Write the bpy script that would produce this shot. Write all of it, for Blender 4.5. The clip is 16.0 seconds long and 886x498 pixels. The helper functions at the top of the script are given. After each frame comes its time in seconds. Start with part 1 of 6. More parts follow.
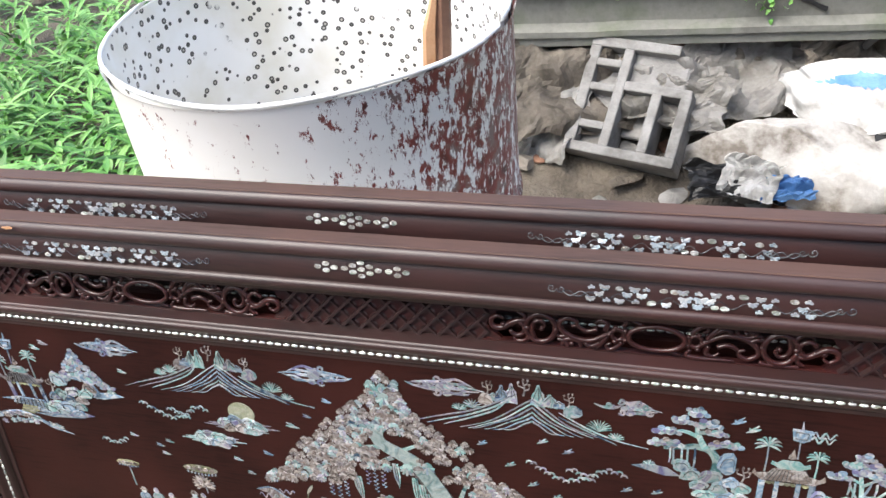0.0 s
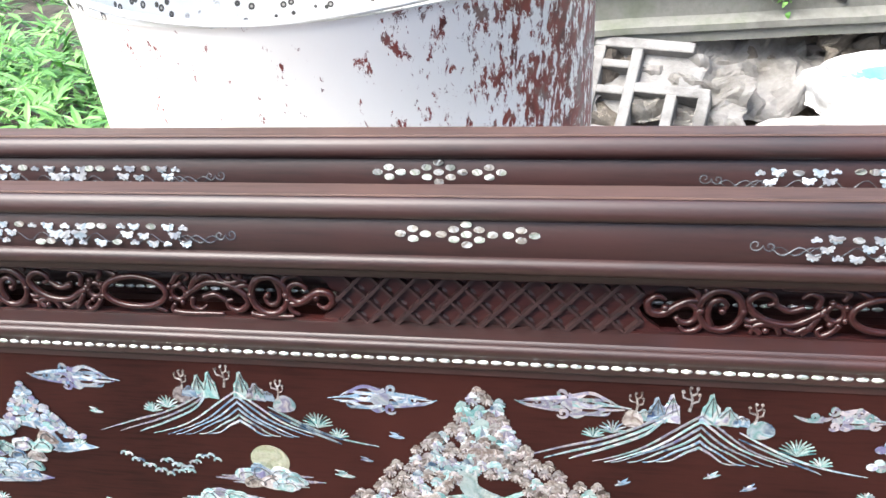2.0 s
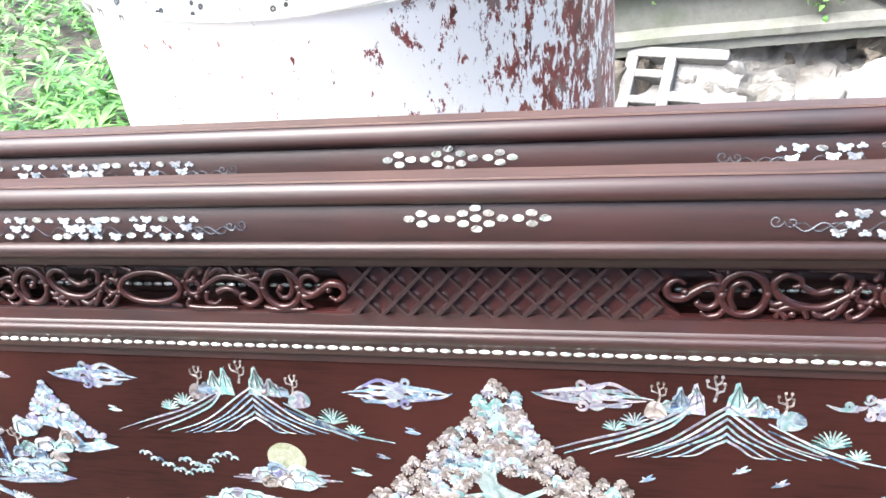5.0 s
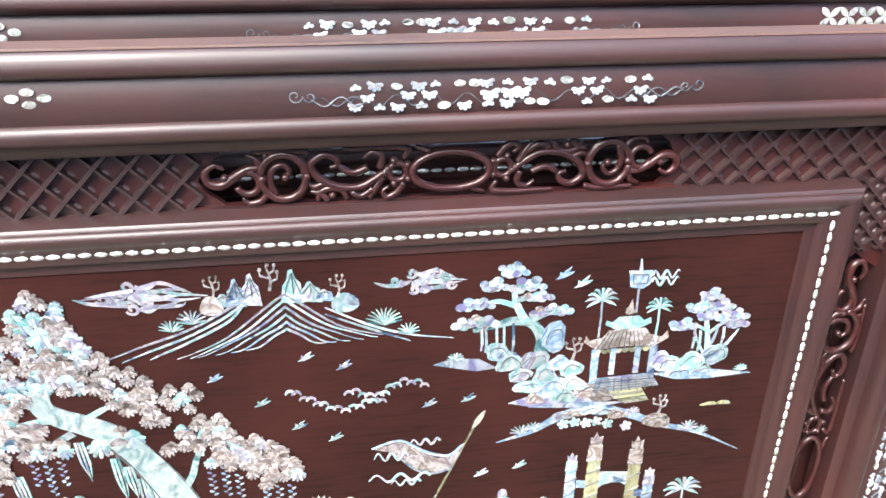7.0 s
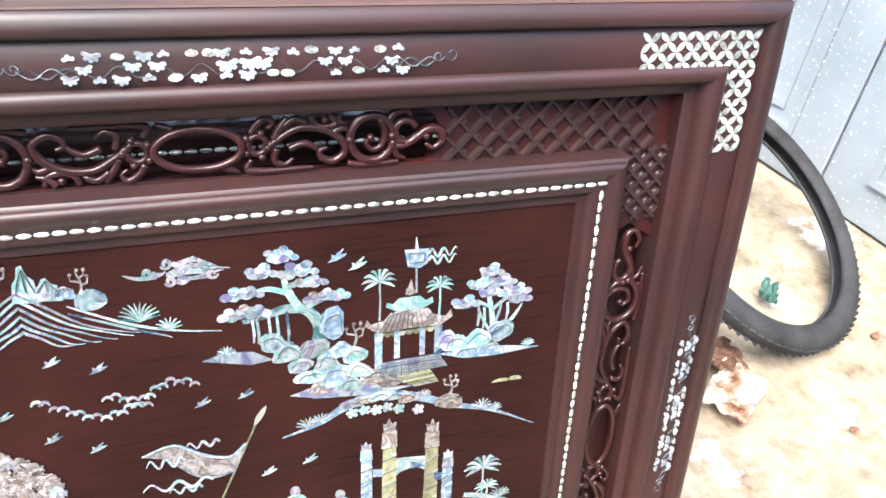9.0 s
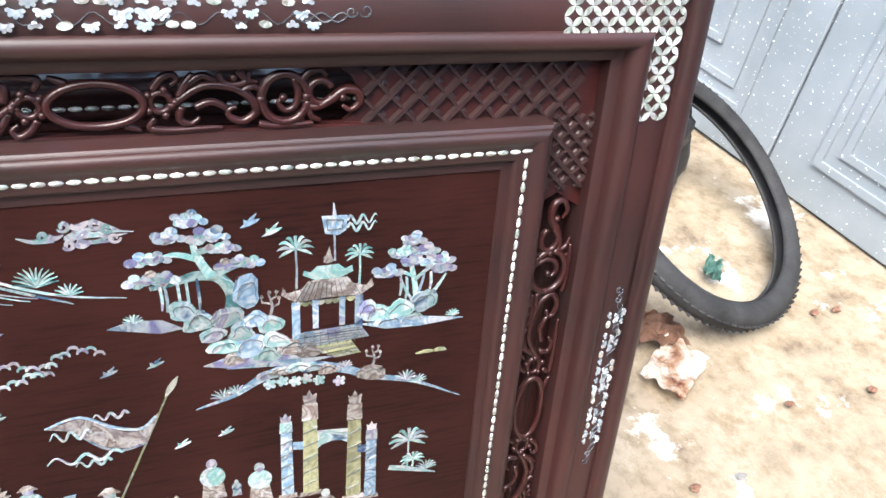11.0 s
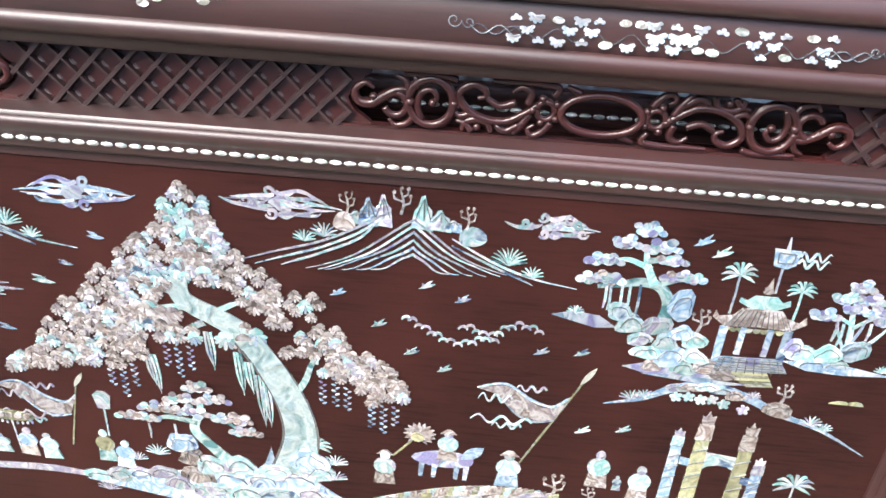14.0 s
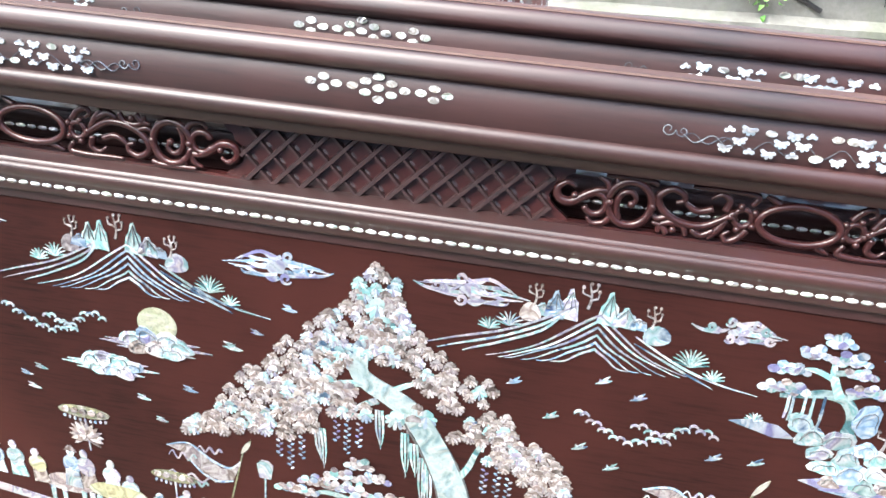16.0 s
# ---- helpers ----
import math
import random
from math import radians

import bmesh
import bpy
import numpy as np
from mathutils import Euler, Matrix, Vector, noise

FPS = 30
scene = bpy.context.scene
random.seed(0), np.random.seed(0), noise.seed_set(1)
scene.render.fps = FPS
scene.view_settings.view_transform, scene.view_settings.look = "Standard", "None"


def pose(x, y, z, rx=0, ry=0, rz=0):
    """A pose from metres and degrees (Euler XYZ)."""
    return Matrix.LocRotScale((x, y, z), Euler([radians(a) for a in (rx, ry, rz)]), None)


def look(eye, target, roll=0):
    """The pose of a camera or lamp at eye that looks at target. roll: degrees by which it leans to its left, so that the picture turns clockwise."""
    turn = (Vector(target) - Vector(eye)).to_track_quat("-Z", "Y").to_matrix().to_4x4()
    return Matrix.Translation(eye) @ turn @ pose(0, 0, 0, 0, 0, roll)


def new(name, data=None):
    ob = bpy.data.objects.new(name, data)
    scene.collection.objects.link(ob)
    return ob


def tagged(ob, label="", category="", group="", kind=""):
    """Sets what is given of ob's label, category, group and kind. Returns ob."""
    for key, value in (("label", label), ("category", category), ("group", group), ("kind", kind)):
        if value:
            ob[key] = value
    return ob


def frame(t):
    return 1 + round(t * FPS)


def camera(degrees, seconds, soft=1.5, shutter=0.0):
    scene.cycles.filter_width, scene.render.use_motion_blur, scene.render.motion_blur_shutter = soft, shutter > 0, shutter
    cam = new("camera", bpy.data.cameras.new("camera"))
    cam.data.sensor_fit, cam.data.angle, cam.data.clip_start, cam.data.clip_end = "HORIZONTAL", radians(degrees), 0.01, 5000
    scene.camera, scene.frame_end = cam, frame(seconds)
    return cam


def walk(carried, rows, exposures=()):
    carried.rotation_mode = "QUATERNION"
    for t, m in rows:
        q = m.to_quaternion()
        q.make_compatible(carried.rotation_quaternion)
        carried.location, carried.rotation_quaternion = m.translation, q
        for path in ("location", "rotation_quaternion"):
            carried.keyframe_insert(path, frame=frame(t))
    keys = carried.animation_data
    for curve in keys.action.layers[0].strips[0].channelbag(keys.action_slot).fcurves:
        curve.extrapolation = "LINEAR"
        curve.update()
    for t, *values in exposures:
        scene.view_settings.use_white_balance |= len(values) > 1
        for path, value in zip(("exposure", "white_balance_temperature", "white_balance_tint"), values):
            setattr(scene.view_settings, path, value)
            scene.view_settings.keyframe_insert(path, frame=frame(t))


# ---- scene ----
cam = camera(60.0, 16.0)
PANEL = pose(0, 0, 0.8, -12, 0, 0)
PATH = [
    (0, (0.305, -0.804, 0.564), (-0.159, 0.931, -0.315), -2.7),
    (0.5, (0.193, -0.777, 0.484), (0.033, 1.045, -0.325), -1.3),
    (1, (0.159, -0.688, 0.448), (-0.129, 1.135, -0.322), -2.7),
    (1.5, (0.13, -0.663, 0.42), (-0.074, 1.171, -0.351), -1.2),
    (2, (0.075, -0.62, 0.369), (-0.247, 1.2, -0.396), -2.6),
    (2.5, (0.073, -0.588, 0.365), (-0.219, 1.221, -0.437), -2.8),
    (3, (0.069, -0.598, 0.362), (-0.298, 1.199, -0.437), -3.2),
    (3.2, (0.071, -0.601, 0.361), (-0.314, 1.191, -0.439), -3.4),
    (5.3, (0.102, -0.624, 0.312), (-0.326, 1.209, -0.364), -4.8),
    (5.5, (0.103, -0.628, 0.299), (-0.225, 1.225, -0.38), -3.8),
    (6, (0.156, -0.614, 0.29), (0.081, 1.227, -0.489), -1.5),
    (6.5, (0.203, -0.601, 0.282), (0.301, 1.212, -0.557), -0.5),
    (7, (0.25, -0.596, 0.274), (0.517, 1.184, -0.597), 0.4),
    (7.5, (0.276, -0.594, 0.264), (0.684, 1.155, -0.617), 2.2),
    (8, (0.318, -0.588, 0.263), (0.83, 1.122, -0.64), 3.2),
    (8.5, (0.341, -0.589, 0.256), (0.934, 1.092, -0.652), 3.4),
    (9, (0.342, -0.592, 0.253), (0.936, 1.103, -0.627), 2.4),
    (9.5, (0.346, -0.586, 0.255), (1.016, 1.092, -0.603), 3.2),
    (9.7, (0.352, -0.588, 0.254), (1.008, 1.093, -0.609), 2.9),
    (11.8, (0.389, -0.592, 0.233), (1.069, 1.014, -0.745), 5.7),
    (12, (0.389, -0.592, 0.233), (1.002, 1.031, -0.761), 5.6),
    (12.5, (0.379, -0.591, 0.232), (0.751, 1.085, -0.794), 5.0),
    (13, (0.328, -0.597, 0.237), (0.539, 1.096, -0.806), 4.4),
    (13.5, (0.275, -0.597, 0.237), (0.354, 1.117, -0.791), 4.6),
    (14, (0.243, -0.596, 0.255), (0.195, 1.148, -0.723), 4.0),
    (14.5, (0.175, -0.608, 0.266), (-0.033, 1.167, -0.633), 3.8),
    (15, (0.144, -0.63, 0.251), (-0.159, 1.169, -0.566), 5.2),
    (15.5, (0.14, -0.635, 0.243), (-0.114, 1.192, -0.529), 6.6),
    (16, (0.135, -0.633, 0.252), (-0.104, 1.202, -0.509), 5.4),
]
walk(cam, [(t, PANEL @ look(eye, target, roll)) for t, eye, target, roll in PATH], ((0, 0.98, 6300, 8), (1, 1.28, 6300, 8), (2.5, 1.75, 6200, 8), (6, 2.12, 6150, 8), (9, 1.95, 6150, 8), (12, 1.55, 6150, 8), (13, 1.88, 6150, 8), (14, 1.95, 6150, 8), (16, 2.12, 6150, 8)))


# ---- world and sun ----
world = bpy.data.worlds.new("world")
scene.world = world
world.use_nodes = True
wn = world.node_tree.nodes
sky = wn.new("ShaderNodeTexSky")
sky.sky_type = "NISHITA"
sky.sun_disc = False
SUN_EL, SUN_AZ = 57.0, 226.0
sky.sun_elevation = radians(SUN_EL)
sky.sun_rotation = radians(SUN_AZ)
sky.dust_density = 4.0
world.node_tree.links.new(sky.outputs[0], wn["Background"].inputs[0])
wn["Background"].inputs[1].default_value = 0.21
sun = new("sun", bpy.data.lights.new("sun", "SUN"))
sun.data.energy = 2.3
sun.data.angle = radians(35)
sun.data.color = (1.0, 0.95, 0.88)
sun_from = Vector((math.sin(radians(SUN_AZ)) * math.cos(radians(SUN_EL)), math.cos(radians(SUN_AZ)) * math.cos(radians(SUN_EL)), math.sin(radians(SUN_EL))))
sun.matrix_world = look(sun_from * 10, (0, 0, 0))


# ---- material helpers ----
def material(name, rough=0.5, metal=0.0, coat=0.0, spec=0.5):
    m = bpy.data.materials.new(name)
    m.use_nodes = True
    b = m.node_tree.nodes["Principled BSDF"]
    b.inputs["Roughness"].default_value = rough
    b.inputs["Metallic"].default_value = metal
    b.inputs["Coat Weight"].default_value = coat
    b.inputs["Coat Roughness"].default_value = 0.18
    b.inputs["Specular IOR Level"].default_value = spec
    return m, m.node_tree.nodes, m.node_tree.links, b


def coords(n, l, scale=(1, 1, 1), kind="Object", turn=(0, 0, 0)):
    tc = n.new("ShaderNodeTexCoord")
    mp = n.new("ShaderNodeMapping")
    mp.inputs["Scale"].default_value = scale
    mp.inputs["Rotation"].default_value = turn
    l.new(tc.outputs[kind], mp.inputs["Vector"])
    return mp.outputs["Vector"]


def noise_tex(n, l, vec, scale, detail=4.0, rough=0.55):
    t = n.new("ShaderNodeTexNoise")
    t.inputs["Scale"].default_value = scale
    t.inputs["Detail"].default_value = detail
    t.inputs["Roughness"].default_value = rough
    l.new(vec, t.inputs["Vector"])
    return t.outputs["Fac"]


def ramp(n, l, fac, stops):
    r = n.new("ShaderNodeValToRGB")
    e = r.color_ramp.elements
    while len(e) < len(stops):
        e.new(0.5)
    for k, (p, col) in enumerate(stops):
        e[k].position = p
        e[k].color = (*col, 1) if len(col) == 3 else col
    l.new(fac, r.inputs["Fac"])
    return r.outputs["Color"]


def mix(n, l, fac, a, b, mode="MIX"):
    m = n.new("ShaderNodeMix")
    m.data_type, m.blend_type = "RGBA", mode
    for sock, v in ((m.inputs["Factor"], fac), (m.inputs["A"], a), (m.inputs["B"], b)):
        if hasattr(v, "links"):
            l.new(v, sock)
        else:
            sock.default_value = v if isinstance(v, (int, float)) else (*v, 1)
    return m.outputs["Result"]


def bump(n, l, b, fac, strength, distance):
    k = n.new("ShaderNodeBump")
    k.inputs["Strength"].default_value = strength
    k.inputs["Distance"].default_value = distance
    l.new(fac, k.inputs["Height"])
    l.new(k.outputs["Normal"], b.inputs["Normal"])


def wood(name, dark, light, red, rough, coat, along="x", spec=0.4):
    m, n, l, b = material(name, rough, 0, coat, spec)
    sc = (3, 40, 40) if along == "x" else (40, 40, 3)
    v = coords(n, l, sc)
    g = noise_tex(n, l, v, 4.0, 6, 0.6)
    big = noise_tex(n, l, coords(n, l, (2.0, 2.0, 2.0)), 2.2, 3)
    col = ramp(n, l, g, ((0.32, dark), (0.5, light), (0.68, dark)))
    f = ramp(n, l, big, ((0.42, (0, 0, 0)), (0.68, (1, 1, 1))))
    col = mix(n, l, f, col, red)
    l.new(col, b.inputs["Base Color"])
    rr = n.new("ShaderNodeMapRange")
    rr.inputs["To Min"].default_value, rr.inputs["To Max"].default_value = rough - 0.08, rough + 0.1
    l.new(g, rr.inputs["Value"])
    l.new(rr.outputs[0], b.inputs["Roughness"])
    bump(n, l, b, g, 0.12, 0.0006)
    return m


ROSEWOOD = wood("rosewood", (0.0108, 0.0054, 0.0053), (0.0255, 0.0100, 0.0094), (0.035, 0.0110, 0.0100), 0.51, 0.12, "x", 0.54)
ROSEWOOD_UP = wood("rosewood_upright", (0.0108, 0.0054, 0.0053), (0.0255, 0.0100, 0.0094), (0.035, 0.0110, 0.0100), 0.44, 0.12, "z", 0.42)
CARVED = wood("carved_rosewood", (0.019, 0.0062, 0.0058), (0.032, 0.0090, 0.0082), (0.052, 0.0112, 0.0095), 0.34, 0.32, "x", 0.35)
BARE_EDGE = wood("bare_edge", (0.050, 0.030, 0.025), (0.078, 0.047, 0.039), (0.095, 0.052, 0.040), 0.62, 0.0, "x", 0.3)
BOARD = wood("board_rosewood", (0.0085, 0.0035, 0.0032), (0.022, 0.0074, 0.0062), (0.031, 0.0098, 0.0080), 0.5, 0.0, "x", 0.08)


def pearl_material(name, stops, dull=0.0, gain=0.66):
    m, n, l, b = material(name, 0.26, 0.5, 0.4)
    info = n.new("ShaderNodeObjectInfo")
    geo = n.new("ShaderNodeNewGeometry")
    tc = n.new("ShaderNodeTexCoord")
    add = n.new("ShaderNodeVectorMath")
    l.new(tc.outputs["Object"], add.inputs[0])
    sc = n.new("ShaderNodeVectorMath")
    sc.operation = "SCALE"
    sc.inputs[0].default_value = (3.1, 5.7, 4.3)
    s2 = n.new("ShaderNodeMath")
    s2.operation = "MULTIPLY_ADD"
    l.new(info.outputs["Random"], s2.inputs[0])
    s2.inputs[1].default_value = 0.5
    half = n.new("ShaderNodeMath")
    half.operation = "MULTIPLY"
    half.inputs[1].default_value = 0.5
    l.new(geo.outputs["Random Per Island"], half.inputs[0])
    l.new(half.outputs[0], s2.inputs[2])
    l.new(s2.outputs[0], sc.inputs["Scale"])
    l.new(sc.outputs["Vector"], add.inputs[1])
    w = n.new("ShaderNodeTexNoise")
    w.inputs["Scale"].default_value, w.inputs["Detail"].default_value = 42, 2
    w.inputs["Distortion"].default_value = 1.2
    l.new(add.outputs["Vector"], w.inputs["Vector"])
    a = n.new("ShaderNodeMath")
    a.operation = "MULTIPLY_ADD"
    l.new(s2.outputs[0], a.inputs[0])
    a.inputs[1].default_value = 0.5
    l.new(w.outputs["Fac"], a.inputs[2])
    o = n.new("ShaderNodeMath")
    o.operation = "SUBTRACT"
    l.new(a.outputs[0], o.inputs[0])
    o.inputs[1].default_value = 0.25
    col = ramp(n, l, o.outputs[0], stops)
    fine = noise_tex(n, l, coords(n, l, (1, 1, 1)), 420, 2)
    lines = ramp(n, l, fine, ((0.36, (0.45, 0.42, 0.4)), (0.47, (1, 1, 1))))
    col = mix(n, l, 0.25 + dull, col, lines, "MULTIPLY")
    tone = ramp(n, l, s2.outputs[0], ((0.0, (0.34, 0.36, 0.38)), (0.3, (0.8, 0.8, 0.8)), (0.5, (1.25, 1.25, 1.25)), (0.62, (0.5, 0.51, 0.53)), (1.0, (0.95, 0.94, 0.93))))
    col = mix(n, l, 0.85, col, tone, "MULTIPLY")
    col = mix(n, l, 1.0, col, (gain * 0.97, gain, gain * 1.015), "MULTIPLY")
    l.new(col, b.inputs["Base Color"])
    b.inputs["Thin Film Thickness"].default_value = 420
    b.inputs["Thin Film IOR"].default_value = 1.55
    bump(n, l, b, w.outputs["Fac"], 0.9, 0.006)
    return m


PEARL = pearl_material("pearl", ((0.22, (0.14, 0.24, 0.38)), (0.33, (0.80, 0.92, 0.98)), (0.43, (0.42, 0.70, 0.70)), (0.53, (0.98, 0.99, 0.98)), (0.63, (0.52, 0.49, 0.68)), (0.74, (0.96, 0.86, 0.88))))
PEARL_PINK = pearl_material("pearl_pink", ((0.20, (0.20, 0.15, 0.13)), (0.35, (0.76, 0.69, 0.64)), (0.46, (0.34, 0.26, 0.23)), (0.58, (0.92, 0.86, 0.84)), (0.70, (0.42, 0.34, 0.36)), (0.8, (0.80, 0.70, 0.66))), 0.15)
PEARL_BLUE = pearl_material("pearl_blue", ((0.22, (0.12, 0.20, 0.40)), (0.34, (0.68, 0.82, 0.96)), (0.46, (0.28, 0.46, 0.66)), (0.58, (0.92, 0.97, 1.0)), (0.72, (0.42, 0.40, 0.70))))
PEARL_GREEN = pearl_material("pearl_green", ((0.22, (0.16, 0.38, 0.40)), (0.36, (0.80, 0.97, 0.92)), (0.48, (0.34, 0.70, 0.68)), (0.60, (0.96, 0.99, 0.97)), (0.75, (0.48, 0.62, 0.80))))
PEARL_GOLD = pearl_material("pearl_gold", ((0.22, (0.30, 0.29, 0.16)), (0.42, (0.66, 0.64, 0.38)), (0.55, (0.42, 0.44, 0.26)), (0.70, (0.84, 0.82, 0.70))))
PEARL_BEAD = pearl_material("pearl_bead", ((0.22, (0.30, 0.30, 0.22)), (0.36, (0.96, 0.95, 0.90)), (0.48, (0.50, 0.56, 0.46)), (0.58, (0.98, 0.97, 0.95)), (0.72, (0.60, 0.54, 0.46)), (0.8, (0.94, 0.92, 0.88))), 0.0, 0.92)
PEARL_LEAF = pearl_material("pearl_leaf", ((0.22, (0.40, 0.52, 0.62)), (0.34, (0.90, 0.95, 0.98)), (0.46, (0.62, 0.76, 0.86)), (0.58, (0.98, 0.98, 0.98)), (0.72, (0.74, 0.78, 0.86))), 0.0, 0.85)
PEARL_VINE = pearl_material("pearl_vine", ((0.25, (0.22, 0.24, 0.25)), (0.5, (0.42, 0.44, 0.46)), (0.75, (0.28, 0.30, 0.36))))


def simple(name, stops, scale, rough=0.7, bump_s=0.3, bump_d=0.004, metal=0.0, detail=6):
    m, n, l, b = material(name, rough, metal)
    v = coords(n, l)
    g = noise_tex(n, l, v, scale, detail, 0.6)
    f = noise_tex(n, l, v, scale * 11, 3)
    col = ramp(n, l, g, stops)
    col = mix(n, l, 0.35, col, ramp(n, l, f, ((0.3, (0.6, 0.6, 0.6)), (0.7, (1, 1, 1)))), "MULTIPLY")
    l.new(col, b.inputs["Base Color"])
    bump(n, l, b, f, bump_s, bump_d)
    return m


# yard concrete: sandy, with pale worn patches
YARD, n_, l_, b_ = material("yard_concrete", 0.85)
v_ = coords(n_, l_)
sand = ramp(n_, l_, noise_tex(n_, l_, v_, 9, 8, 0.65), ((0.3, (0.13, 0.10, 0.068)), (0.45, (0.245, 0.20, 0.14)), (0.7, (0.32, 0.275, 0.205))))
pale = ramp(n_, l_, noise_tex(n_, l_, v_, 4.2, 7, 0.7), ((0.58, (0, 0, 0)), (0.64, (1, 1, 1))))
dirt = ramp(n_, l_, noise_tex(n_, l_, coords(n_, l_, (1, 1, 1), "Object", (0, 0, 1)), 13, 8, 0.75), ((0.34, (0.50, 0.41, 0.30)), (0.52, (1, 1, 1))))
col_ = mix(n_, l_, pale, sand, (0.60, 0.58, 0.54))
col_ = mix(n_, l_, 0.8, col_, dirt, "MULTIPLY")
l_.new(col_, b_.inputs["Base Color"])
bump(n_, l_, b_, noise_tex(n_, l_, v_, 60, 5), 0.5, 0.004)

SOIL = simple("soil", ((0.3, (0.05, 0.04, 0.03)), (0.6, (0.13, 0.11, 0.085))), 7, 0.95, 0.8, 0.02)
CONCRETE = simple("old_concrete", ((0.3, (0.095, 0.095, 0.08)), (0.5, (0.185, 0.185, 0.165)), (0.7, (0.12, 0.135, 0.095))), 5, 0.9, 0.5, 0.004)
BLOCK = simple("block_concrete", ((0.34, (0.125, 0.12, 0.112)), (0.48, (0.20, 0.195, 0.187)), (0.68, (0.26, 0.256, 0.247))), 11, 0.9, 0.7, 0.004)
RUBBER = simple("rubber", ((0.3, (0.020, 0.020, 0.021)), (0.7, (0.050, 0.051, 0.053))), 14, 0.75, 0.3, 0.002)
RUBBER.node_tree.nodes["Principled BSDF"].inputs["Specular IOR Level"].default_value = 0.18
SACK = simple("sack", ((0.35, (0.30, 0.29, 0.27)), (0.48, (0.54, 0.54, 0.53)), (0.7, (0.64, 0.64, 0.64))), 5, 0.55, 0.4, 0.006)
SACK_DIRTY = simple("sack_dirty", ((0.38, (0.14, 0.12, 0.10)), (0.48, (0.36, 0.345, 0.32)), (0.7, (0.54, 0.53, 0.51))), 6, 0.6, 0.4, 0.006)
SACK_BLUE = simple("sack_blue", ((0.35, (0.05, 0.17, 0.46)), (0.6, (0.12, 0.27, 0.54))), 9, 0.5, 0.3, 0.004)
BLACK_PLASTIC = simple("black_plastic", ((0.3, (0.012, 0.012, 0.013)), (0.7, (0.03, 0.03, 0.032))), 20, 0.35, 0.3, 0.004)
DARK_CLOTH = simple("dark_cloth", ((0.32, (0.10, 0.085, 0.07)), (0.66, (0.30, 0.265, 0.22))), 9, 0.9, 0.5, 0.01)
TIMBER = simple("weathered_timber", ((0.3, (0.10, 0.05, 0.035)), (0.6, (0.22, 0.115, 0.07))), 9, 0.7, 0.4, 0.003)
LEAF, n_, l_, b_ = material("weed_leaf", 0.5)
geo_ = n_.new("ShaderNodeNewGeometry")
l_.new(ramp(n_, l_, geo_.outputs["Random Per Island"], ((0.0, (0.05, 0.145, 0.025)), (0.5, (0.11, 0.28, 0.05)), (1.0, (0.23, 0.42, 0.13)))), b_.inputs["Base Color"])
b_.inputs["Transmission Weight"].default_value = 0.0
b_.inputs["Subsurface Weight"].default_value = 0.2
b_.inputs["Subsurface Radius"].default_value = (0.01, 0.02, 0.005)

# painted steel of the drum: white paint flaking to rust, most on one flank
DRUM, n_, l_, b_ = material("flaking_white_paint", 0.45)
v_ = coords(n_, l_)
sep = n_.new("ShaderNodeSeparateXYZ")
l_.new(v_, sep.inputs[0])
flake = noise_tex(n_, l_, coords(n_, l_, (2.0, 2.0, 0.9)), 21, 10, 0.8)
flank = n_.new("ShaderNodeMapRange")
flank.inputs["From Min"].default_value, flank.inputs["From Max"].default_value = 0.08, 0.33
flank.inputs["To Min"].default_value, flank.inputs["To Max"].default_value = -0.028, 0.085
l_.new(sep.outputs["X"], flank.inputs["Value"])
fine_ = noise_tex(n_, l_, coords(n_, l_, (1.6, 1.6, 0.8)), 75, 6, 0.7)
fl2 = n_.new("ShaderNodeMath")
fl2.operation = "MULTIPLY_ADD"
fl2.inputs[1].default_value = 0.42
l_.new(fine_, fl2.inputs[0])
fl3 = n_.new("ShaderNodeMath")
fl3.operation = "MULTIPLY"
fl3.inputs[1].default_value = 0.60
l_.new(flake, fl3.inputs[0])
l_.new(fl3.outputs[0], fl2.inputs[2])
sm = n_.new("ShaderNodeMath")
l_.new(fl2.outputs[0], sm.inputs[0])
l_.new(flank.outputs[0], sm.inputs[1])
mask = ramp(n_, l_, sm.outputs[0], ((0.560, (0, 0, 0)), (0.572, (1, 1, 1))))
rust = ramp(n_, l_, noise_tex(n_, l_, v_, 26, 5), ((0.3, (0.07, 0.020, 0.016)), (0.50, (0.23, 0.042, 0.03)), (0.62, (0.22, 0.15, 0.13))))
paint = ramp(n_, l_, noise_tex(n_, l_, v_, 6, 5), ((0.35, (0.90, 0.885, 0.83)), (0.6, (0.93, 0.92, 0.88))))
l_.new(mix(n_, l_, mask, paint, rust), b_.inputs["Base Color"])
bump(n_, l_, b_, mask, -0.4, 0.002)

# the drum's inside: white with dark ring-shaped spots
DRUM_IN, n_, l_, b_ = material("spotted_white_paint", 0.5)
v_ = coords(n_, l_)
vo = n_.new("ShaderNodeTexVoronoi")
vo.inputs["Scale"].default_value = 50
vo.inputs["Randomness"].default_value = 0.9
l_.new(v_, vo.inputs["Vector"])
ring = ramp(n_, l_, vo.outputs["Distance"], ((0.10, (0.50, 0.48, 0.45)), (0.17, (0.05, 0.05, 0.05)), (0.27, (0.07, 0.065, 0.06)), (0.32, (1, 1, 1))))
area = ramp(n_, l_, noise_tex(n_, l_, v_, 4.0, 5), ((0.43, (0, 0, 0)), (0.45, (1, 1, 1))))
base_ = ramp(n_, l_, noise_tex(n_, l_, v_, 7, 5), ((0.35, (0.70, 0.68, 0.60)), (0.6, (0.82, 0.82, 0.80))))
